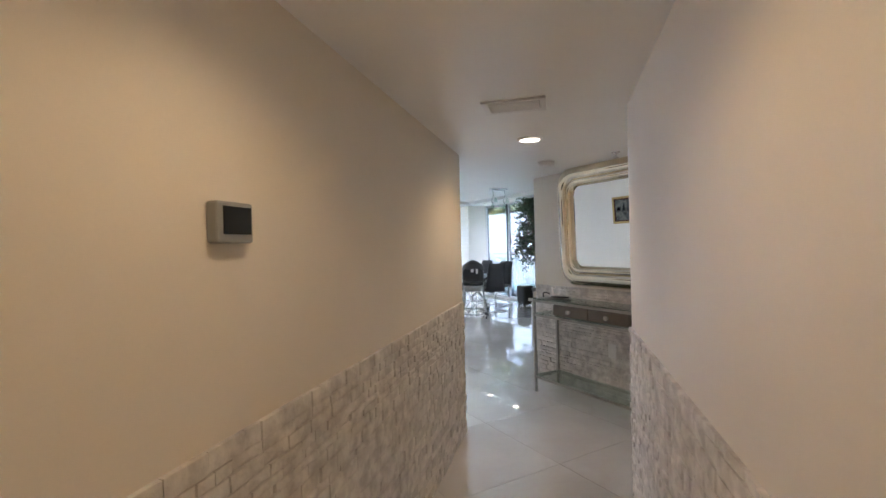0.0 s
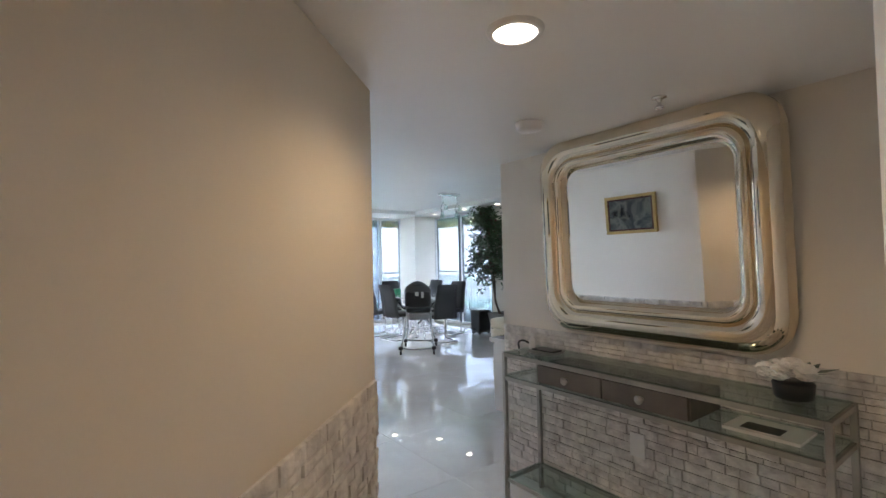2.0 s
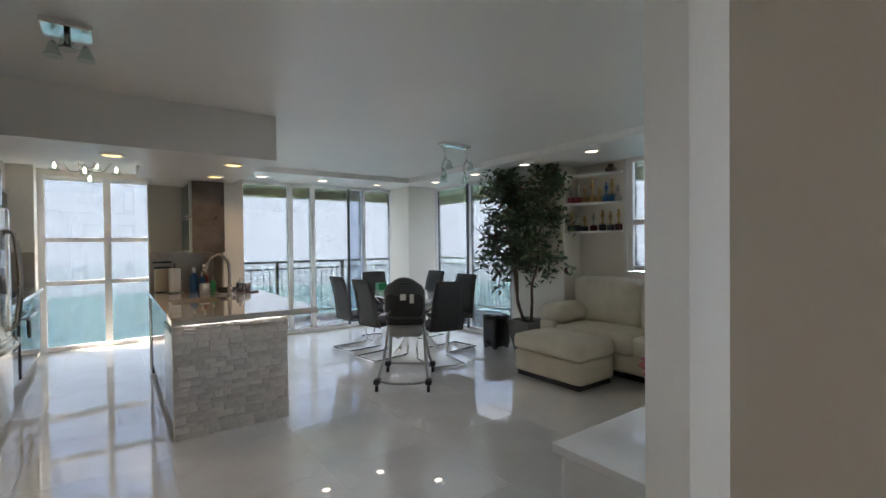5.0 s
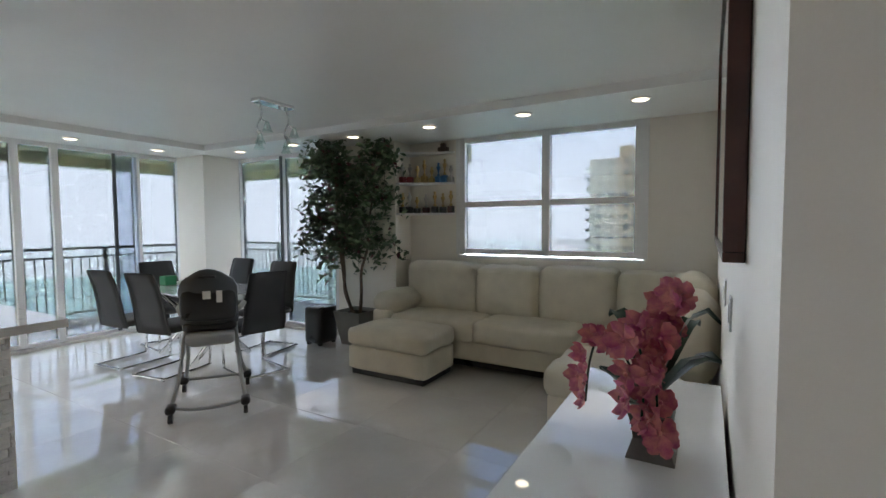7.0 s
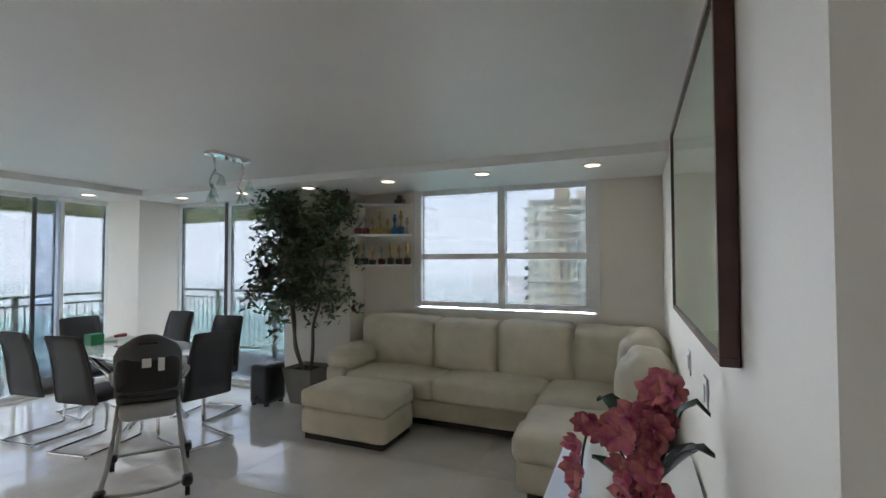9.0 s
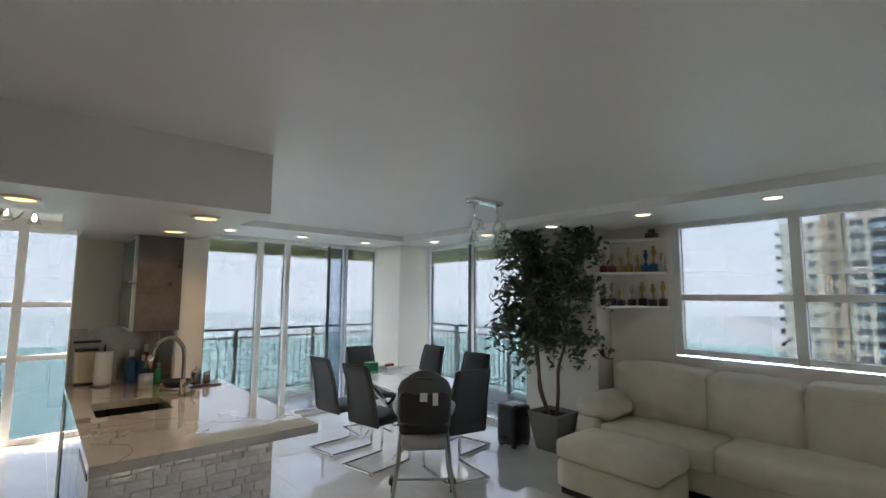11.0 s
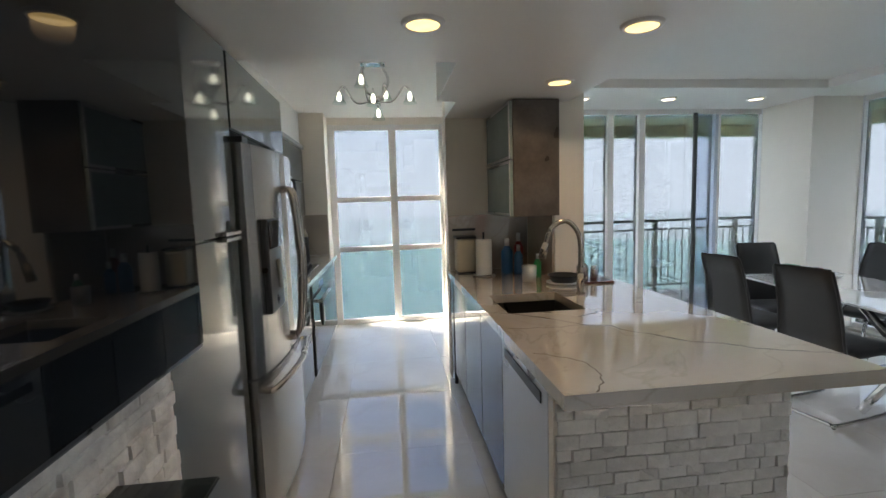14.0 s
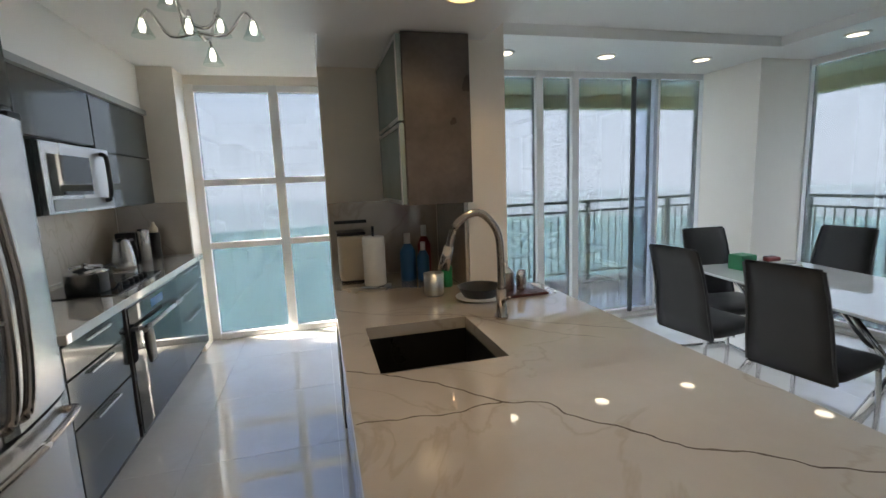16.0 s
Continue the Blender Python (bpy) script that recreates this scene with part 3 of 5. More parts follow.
def sofa():
    t = base("sectional_sofa", 7.2, 5.4, 0, "cream leather corner sofa with plump back cushions", "sofa")
    box("plinth", (6.98, 4.05, 0.03), (7.70, 7.2, 0.12), BLACK, t)
    box("plinth", (5.95, 4.05, 0.03), (6.97, 4.9, 0.12), BLACK, t)
    cushion("base", (6.93, 4.98, 0.09), (7.72, 7.0, 0.31), LEATHER, t, 0.005, 0.03, 8, 0.003, 1)
    cushion("base", (5.90, 4.02, 0.09), (7.72, 4.97, 0.31), LEATHER, t, 0.005, 0.03, 8, 0.003, 2)
    for k, (a, b) in enumerate(((6.02, 6.98), (5.0, 6.01))):
        cushion("seat_cushion", (6.88, a, 0.28), (7.5, b, 0.49), LEATHER, t, 0.014, 0.04, 14, 0.008, 3 + k)
    cushion("seat_cushion", (6.63, 4.18, 0.28), (7.5, 4.99, 0.49), LEATHER, t, 0.02, 0.06, 12, 0.008, 6)
    cushion("seat_cushion", (5.88, 4.18, 0.28), (6.62, 4.99, 0.48), LEATHER, t, 0.02, 0.06, 12, 0.010, 7)
    for k, (a, b) in enumerate(((6.22, 7.08), (5.52, 6.21), (4.78, 5.51), (4.05, 4.77))):
        cushion("back_cushion", (7.36, max(a, 4.07), 0.44), (7.74, b, 0.99 - 0.02 * (k % 2)), LEATHER, t, 0.024, 0.055, 16, 0.016, 8 + k)
    for k, (a, b) in enumerate(((6.75, 7.35), (6.12, 6.74))):
        cushion("back_cushion", (a, 4.0, 0.44), (b, 4.32, 1.0 - 0.05 * k), LEATHER, t, 0.05, 0.11, 14, 0.02, 15 + k)
    for y in (6.215, 5.515, 4.775):
        tube("seam", curve_pts([(7.372, y, 0.48), (7.352, y, 0.72), (7.372, y, 0.93), (7.45, y, 0.985)], 5), 0.006, LEATHER, t, 6)
    for k, (a, b) in enumerate(((6.25, 7.05), (5.55, 6.18), (4.81, 5.48))):
        tube("piping", curve_pts([(7.365, a, 0.915), (7.345, (a + b) / 2, 0.925), (7.365, b, 0.915)], 6), 0.005, LEATHER, t, 6)
    cushion("arm", (6.90, 7.0, 0.09), (7.70, 7.24, 0.52), LEATHER, t, 0.01, 0.05, 10, 0.004, 20)
    cushion("arm_pad", (6.92, 6.90, 0.48), (7.66, 7.27, 0.68), LEATHER, t, 0.03, 0.09, 12, 0.010, 21)
    return t


def ottoman():
    t = base("ottoman", 6.58, 6.6, 0, "cream leather rectangular storage ottoman beside the sofa", "ottoman")
    box("plinth", (6.33, 6.21, 0.0), (6.83, 7.02, 0.08), BLACK, t)
    cushion("body", (6.30, 6.18, 0.05), (6.86, 7.05, 0.28), LEATHER, t, 0.004, 0.03, 8, 0.003, 31)
    cushion("lid", (6.29, 6.17, 0.275), (6.87, 7.06, 0.45), LEATHER, t, 0.018, 0.05, 12, 0.006, 32)


sofa()
ottoman()


def dining_chair():
    """A cantilever chair that faces +y, its middle at the origin."""
    t = base("dining_chair", 0, 0, 0, "charcoal leatherette cantilever dining chair with chrome runners", "chair", "chairs round the dining table")
    cushion("seat", (-0.22, -0.20, 0.42), (0.22, 0.24, 0.49), GREYSEAT, t, 0.01, 0.03, 8, 0.003, 41)
    bm = bmesh.new()
    prof = [(-0.175, 0.41), (-0.205, 0.55), (-0.225, 0.70), (-0.26, 0.85), (-0.31, 1.0)]
    rows = []
    for i, (y, z) in enumerate(prof):
        w = 0.215 - 0.008 * i
        rows.append([bm.verts.new((x * w, y - 0.03 * (x * x), z)) for x in (-1, -0.6, 0, 0.6, 1)] + [bm.verts.new((x * w, y - 0.045 + 0.01 * x * x, z)) for x in (1, 0.6, 0, -0.6, -1)])
    for a, b in zip(rows, rows[1:]):
        for k in range(10):
            bm.faces.new((a[k], a[(k + 1) % 10], b[(k + 1) % 10], b[k]))
    bm.faces.new(rows[0]), bm.faces.new(rows[-1])
    bmesh.ops.recalc_face_normals(bm, faces=bm.faces)
    bmesh.ops.bevel(bm, geom=[e for e in bm.edges if e.calc_face_angle(0) > 0.9], offset=0.012, segments=2, affect="EDGES")
    finish("backrest", bm, GREYSEAT, t, True)
    tube("runner", curve_pts([(-0.2, 0.2, 0.41), (-0.2, 0.21, 0.40), (-0.2, 0.24, 0.2), (-0.2, 0.23, 0.05), (-0.2, 0.19, 0.018), (-0.2, -0.25, 0.018), (-0.17, -0.28, 0.018), (0.17, -0.28, 0.018), (0.2, -0.25, 0.018), (0.2, 0.19, 0.018), (0.2, 0.23, 0.05), (0.2, 0.24, 0.2), (0.2, 0.21, 0.40), (0.2, 0.2, 0.41)], 4), 0.014, CHROME, t, 8)
    tube("brace", [(-0.19, 0.0, 0.41), (0.19, 0.0, 0.41)], 0.012, CHROME, t)
    return t


first = dining_chair()
SPOTS = ((5.50, 9.27, -84), (5.52, 8.60, -80), (6.02, 9.58, 172), (6.58, 9.36, 96), (6.45, 8.42, 98), (5.92, 7.93, -12))
first.matrix_basis = pose(SPOTS[0][0], SPOTS[0][1], 0, 0, 0, SPOTS[0][2])
for x, y, a in SPOTS[1:]:
    copy_thing(first, pose(x, y, 0, 0, 0, a))


def dining_table():
    t = base("dining_table", 6.0, 8.85, 0, "white glass-topped dining table on crossed chrome legs", "table")
    box("top", (5.56, 8.02, 0.735), (6.44, 9.62, 0.752), WHITEGLOSS, t, 0.006)
    box("apron", (5.70, 8.2, 0.715), (6.30, 9.45, 0.734), BLACK, t)
    for y in (8.45, 9.2):
        tube("leg", [(5.68, y, 0.02), (6.3, y, 0.715)], 0.028, CHROME, t)
        tube("leg", [(6.32, y + 0.06, 0.02), (5.7, y + 0.06, 0.715)], 0.028, CHROME, t)
    tube("stretcher", [(6.0, 8.48, 0.37), (6.0, 9.23, 0.37)], 0.022, BLACK, t)
    t.matrix_basis = pose(6.0, 8.85, 0, 0, 0, -8)


dining_table()
box_green = base("napkin_box", 5.93, 9.42, 0.752, "green box on the dining table", "box")
box("box", (5.87, 9.36, 0.753), (6.0, 9.48, 0.86), GREEN, box_green, 0.006)
mag = base("magazines", 6.17, 9.4, 0.752, "small stack of magazines and red item on the table", "magazines")
boxes("stack", [((6.08, 9.28, 0.753), (6.32, 9.52, 0.775)), ((6.1, 9.31, 0.776), (6.3, 9.5, 0.79))], PAPER, mag, 0.002)
box("clip", (6.13, 9.38, 0.791), (6.25, 9.43, 0.82), RED, mag, 0.01)
box("clip", (6.2, 9.44, 0.791), (6.29, 9.49, 0.815), BLACK, mag, 0.01)


def high_chair():
    """A baby's feeding chair on four splayed legs, facing the table."""
    t = base("high_chair", 0, 0, 0, "grey folding baby high chair on castors", "high chair")
    for s in (-1, 1):
        tube("leg", curve_pts([(0.18 * s, -0.10, 0.62), (0.21 * s, -0.24, 0.3), (0.25 * s, -0.40, 0.10)], 5), 0.016, GREYPLASTIC, t)
        tube("leg", curve_pts([(0.17 * s, -0.02, 0.62), (0.20 * s, 0.12, 0.3), (0.24 * s, 0.28, 0.10)], 5), 0.016, GREYPLASTIC, t)
        for y in (-0.40, 0.28):
            cushion("castor_housing", (0.25 * s - 0.035, y - 0.075, 0.07), (0.25 * s + 0.035, y + 0.055, 0.13), BLACK, t, 0.0, 0.025, 4, 0)
            bm = bmesh.new()
            bmesh.ops.create_cone(bm, cap_ends=True, segments=18, radius1=0.034, radius2=0.034, depth=0.03, matrix=pose(0.25 * s, y - 0.03, 0.034, 0, 90, 0))
            finish("castor_wheel", bm, BLACK, t)
        tube("arm", curve_pts([(0.2 * s, -0.18, 0.76), (0.24 * s, 0.05, 0.77), (0.22 * s, 0.25, 0.75)], 5), 0.022, GREYPLASTIC, t)
    tube("cross_bar", curve_pts([(-0.25, -0.40, 0.10), (-0.1, -0.44, 0.085), (0.1, -0.44, 0.085), (0.25, -0.40, 0.10)], 6), 0.013, GREYPLASTIC, t)
    tube("cross_bar", curve_pts([(-0.24, 0.28, 0.10), (-0.1, 0.32, 0.085), (0.1, 0.32, 0.085), (0.24, 0.28, 0.10)], 6), 0.013, GREYPLASTIC, t)
    cushion("seat", (-0.19, -0.20, 0.60), (0.19, 0.16, 0.68), BLACK, t, 0.01, 0.03, 8)
    cushion("footrest", (-0.17, -0.22, 0.49), (0.17, 0.0, 0.60), GREYPLASTIC, t, 0.01, 0.03, 6)
    cushion("tray", (-0.24, 0.14, 0.75), (0.24, 0.48, 0.79), GREYPLASTIC, t, 0.0, 0.018, 8, 0)
    bm = bmesh.new()
    rows = []
    for i in range(8):
        f = i / 7
        z = 0.66 + 0.44 * f
        w = 0.205 * (1 - 0.55 * max(0, f - 0.72) ** 2 / 0.08)
        rows.append([bm.verts.new((w * x, -0.18 - 0.09 * f + 0.05 * x * x, z - 0.03 * x * x * f)) for x in (-1, -0.5, 0, 0.5, 1)] + [bm.verts.new((w * x, -0.215 - 0.09 * f + 0.05 * x * x, z - 0.03 * x * x * f)) for x in (1, 0.5, 0, -0.5, -1)])
    for a, b in zip(rows, rows[1:]):
        for k in range(10):
            bm.faces.new((a[k], a[(k + 1) % 10], b[(k + 1) % 10], b[k]))
    bm.faces.new(rows[0]), bm.faces.new(rows[-1])
    bmesh.ops.recalc_face_normals(bm, faces=bm.faces)
    finish("backrest", bm, DARKPLASTIC, t, True)
    cushion("back_pad", (-0.19, -0.265, 0.70), (0.19, -0.20, 0.93), BLACK, t, 0.01, 0.03, 6)
    box("handle", (-0.06, -0.318, 1.03), (0.06, -0.295, 1.05), BLACK, t, 0.005)
    box("label", (-0.035, -0.287, 0.87), (0.02, -0.276, 0.93), PAPER, t)
    box("label", (0.06, -0.287, 0.84), (0.1, -0.276, 0.93), PAPER, t)
    return t


high_chair().matrix_basis = pose(5.26, 7.58, 0, 0, 0, -38)


def ficus():
    t = base("potted_ficus", 7.24, 7.76, 0, "tall artificial ficus tree in a grey square tapered pot", "potted plant")
    bm = bmesh.new()
    rings = []
    for r, z in ((0.135, 0.0), (0.20, 0.40), (0.178, 0.40), (0.17, 0.35)):
        rings.append([bm.verts.new((7.24 + r * a, 7.74 + r * b, z)) for a, b in ((-1, -1), (1, -1), (1, 1), (-1, 1))])
    for a, b in zip(rings, rings[1:]):
        for k in range(4):
            bm.faces.new((a[k], a[(k + 1) % 4], b[(k + 1) % 4], b[k]))
    bm.faces.new(list(reversed(rings[0])))
    bmesh.ops.bevel(bm, geom=[e for e in bm.edges if e.calc_face_angle(0) > 0.6], offset=0.008, segments=2, affect="EDGES")
    finish("pot", bm, POT, t)
    box("soil", (7.07, 7.57, 0.3), (7.41, 7.91, 0.36), SOIL, t)
    rnd = random.Random(5)
    tips = []
    bm = bmesh.new()
    for k, (dx, dy) in enumerate(((-0.10, 0.05), (0.03, -0.10), (0.0, 0.10))):
        path = [Vector((7.24 + dx * 0.4, 7.74 + dy * 0.4, 0.34))]
        for i in range(1, 8):
            path.append(Vector((7.22 + dx * (0.5 + 0.22 * i) + rnd.uniform(-0.03, 0.03), 7.76 + dy * (0.5 + 0.45 * i) + rnd.uniform(-0.04, 0.04), 0.34 + 0.27 * i)))
        bm_tube(bm, curve_pts(path, 4), 0.021, 8, 0.006)
        for i in range(3, 8):
            for j in range(7):
                a = rnd.uniform(0, 2 * math.pi)
                reach = rnd.uniform(0.16, 0.50) * (1.0 if i < 7 else 0.5)
                p = path[i]
                q = p + Vector((math.cos(a) * reach * 0.85, math.sin(a) * reach, rnd.uniform(-0.08, 0.16)))
                q.x = min(q.x, 7.38)
                m = (p + q) / 2 + Vector((0, 0, 0.07))
                e = q + Vector((math.cos(a) * 0.05, math.sin(a) * 0.08, -rnd.uniform(0.06, 0.30)))
                e.x = min(e.x, 7.39)
                pts = curve_pts([p, m, q, e], 3)
                bm_tube(bm, pts, 0.006, 5, 0.002)
                tips += pts[2:]
    bmesh.ops.recalc_face_normals(bm, faces=bm.faces)
    finish("trunk", bm, BARK, t, True)
    for name, mat, share in (("foliage", LEAF, 4), ("red_leaves", LEAFRED, 1)):
        bm = bmesh.new()
        for p in tips:
            for i in range(share if name == "foliage" else (1 if rnd.random() < 0.25 else 0)):
                c = p + Vector((rnd.gauss(0, 0.045), rnd.gauss(0, 0.055), rnd.gauss(0, 0.05)))
                c.x = min(c.x, 7.42)
                c.z = min(c.z, 2.44)
                s = rnd.uniform(0.028, 0.05)
                rot = Euler((rnd.uniform(-1.1, 1.1), rnd.uniform(-1.1, 1.1), rnd.uniform(0, 6.28))).to_matrix()
                out = [(0, -s, 0), (s * 0.5, -s * 0.3, 0.006), (s * 0.42, s * 0.4, 0.004), (0, s * 1.15, -0.008), (-s * 0.42, s * 0.4, 0.004), (-s * 0.5, -s * 0.3, 0.006)]
                vs = [bm.verts.new(c + rot @ Vector(o)) for o in out]
                bm.faces.new((vs[0], vs[1], vs[2], vs[3]))
                bm.faces.new((vs[0], vs[3], vs[4], vs[5]))
        tagged(finish(name, bm, mat, t), kind="stuff")


ficus()

sub = base("subwoofer", 7.0, 8.1, 0, "black floor-standing subwoofer box beside the plant", "speaker")
cushion("cabinet", (6.86, 7.98, 0.02), (7.16, 8.24, 0.45), BLACK, sub, 0.0, 0.03, 6, 0)
for lo, hi in (((6.88, 8.0, 0), (6.92, 8.04, 0.03)), ((7.1, 8.18, 0), (7.14, 8.22, 0.03)), ((6.88, 8.18, 0), (6.92, 8.22, 0.03)), ((7.1, 8.0, 0), (7.14, 8.04, 0.03))):
    box("foot", lo, hi, BLACK, sub)


def corner_shelf(z):
    t = base("corner_shelf", 7.6, 7.0, z, "white corner wall shelf with a curved front", "shelf", "corner shelves")
    bm = bmesh.new()
    pts = [(7.768, 7.298), (7.46, 7.298), (7.46, 7.25)] + [(7.46 + 0.30 * math.sin(a), 7.25 - 0.6 * math.sin(a) ** 1.3 * 1.0) for a in (0.3, 0.6, 0.9)] + [(7.74, 6.66), (7.768, 6.66)]
    lo = [bm.verts.new((x, y, z - 0.022)) for x, y in pts]
    hi = [bm.verts.new((x, y, z)) for x, y in pts]
    bm.faces.new(lo), bm.faces.new(hi)
    for k in range(len(pts)):
        bm.faces.new((lo[k], lo[(k + 1) % len(pts)], hi[(k + 1) % len(pts)], hi[k]))
    bmesh.ops.recalc_face_normals(bm, faces=bm.faces)
    finish("board", bm, WHITE, t)


for z in (1.57, 1.93, 2.29):
    corner_shelf(z)


def trophy(x, y, z, h, mat, cup):
    t = base("trophy", x, y, z, "small sports trophy on a corner shelf", "trophy", "trophies on the shelves")
    w = 0.032
    box("plinth", (x - w, y - w, z), (x + w, y + w, z + h * 0.3), mat, t, 0.003)
    lathe("figure", [(0.012, h * 0.3), (0.022, h * 0.34), (0.008, h * 0.45), (0.016, h * 0.62), (0.028, h * 0.75), (0.012, h * 0.85), (0.018, h * 0.94), (0.006, h)], (x, y, z), cup, t, 10)


rt = random.Random(9)
for z, row in ((1.93, ((7.52, 7.24, RED, SILVERLEAF), (7.56, 7.16, RED, SILVERLEAF), (7.60, 7.08, GOLD, GOLD), (7.66, 7.02, GOLD, GOLD), (7.70, 6.94, GOLD, GOLD), (7.72, 6.86, BLUE, BLUE), (7.73, 6.78, BLUE, GOLD), (7.735, 6.70, SILVERLEAF, SILVERLEAF))),
               (1.57, ((7.52, 7.24, BLACK, GOLD), (7.56, 7.17, BLACK, SILVERLEAF), (7.60, 7.09, BLACK, GOLD), (7.66, 7.0, MAHOGANY, SILVERLEAF), (7.70, 6.90, BLACK, GOLD), (7.72, 6.80, BLACK, GOLD), (7.735, 6.70, MAHOGANY, GOLD)))):
    for x, y, a, b in row:
        trophy(x, y, z, rt.uniform(0.19, 0.29), a, b)
orn = base("ornament", 7.7, 6.78, 2.29, "small wooden house ornament on the top shelf", "ornament")
boxes("house", [((7.66, 6.72, 2.29), (7.74, 6.84, 2.34)), ((7.67, 6.75, 2.34), (7.73, 6.81, 2.385))], BARK, orn, 0.012)


def drop_lamp():
    t = base("ceiling_lamp", 5.74, 7.36, H, "chrome ceiling lamp with hanging glass bell shades", "ceiling lamp")
    box("plate", (5.56, 7.30, H - 0.035), (5.93, 7.42, H), CHROME, t, 0.008)
    for x in (5.60, 5.89):
        tube("stem", curve_pts([(x, 7.36, H - 0.03), (x + 0.02, 7.36, H - 0.14), (x - 0.02, 7.37, H - 0.24), (x, 7.36, H - 0.31)], 5), 0.009, CHROME, t)
        for dx, dy, dz in ((-0.03, -0.04, -0.30), (0.03, 0.05, -0.33), (0.02, -0.07, -0.20)):
            bm = bmesh.new()
            bm_lathe(bm, [(0.014, 0), (0.02, -0.02), (0.03, -0.05), (0.045, -0.085)], (x + dx, 7.36 + dy, H + dz), 14, cap=False)
            finish("shade", bm, GREENGLASS, t, True)
            lathe("bulb", [(0.010, -0.06), (0.012, -0.03), (0.006, -0.01)], (x + dx, 7.36 + dy, H + dz), WHITE, t, 10)
            tube("arm", [(x, 7.36, H + dz + 0.03), (x + dx, 7.36 + dy, H + dz)], 0.006, CHROME, t, 6)


drop_lamp()


def square_lamp(x, y):
    t = base("ceiling_lamp", x, y, H, "square mirror-chrome ceiling lamp with small glass shades", "ceiling lamp")
    box("plate", (x - 0.10, y - 0.10, H - 0.03), (x + 0.10, y + 0.10, H - 0.001), CHROME, t, 0.005)
    tube("stem", [(x, y, H - 0.03), (x, y, H - 0.09)], 0.014, BLACK, t, 10)
    for dx, dy in ((-0.06, 0.05), (0.07, 0.04), (0.0, -0.08)):
        tube("arm", curve_pts([(x, y, H - 0.075), (x + dx * 0.6, y + dy * 0.6, H - 0.085), (x + dx, y + dy, H - 0.06)], 4), 0.006, CHROME, t, 6)
        bm = bmesh.new()
        bm_lathe(bm, [(0.012, 0), (0.018, -0.015), (0.03, -0.05), (0.042, -0.075)], (x + dx, y + dy, H - 0.06), 14, cap=False)
        finish("shade", bm, GREENGLASS, t, True)


square_lamp(2.58, 6.30)


def sideboard():
    t = base("sideboard", 4.7, 4.25, 0, "white high-gloss low sideboard against the wall", "sideboard")
    box("body", (4.06, 4.0, 0.05), (5.32, 4.52, 0.66), WHITEGLOSS, t, 0.004)
    box("top", (4.04, 3.995, 0.664), (5.34, 4.56, 0.70), WHITEGLOSS, t, 0.004)
    for x in (4.07, 4.49, 4.91):
        box("door", (x, 4.522, 0.07), (x + 0.405, 4.54, 0.64), WHITEGLOSS, t, 0.003)
    for lo, hi in (((4.16, 4.02, 0), (4.22, 4.08, 0.05)), ((5.22, 4.02, 0), (5.28, 4.08, 0.05)), ((4.16, 4.42, 0), (4.22, 4.48, 0.05)), ((5.22, 4.42, 0), (5.28, 4.48, 0.05))):
        box("foot", lo, hi, BLACK, t)


sideboard()


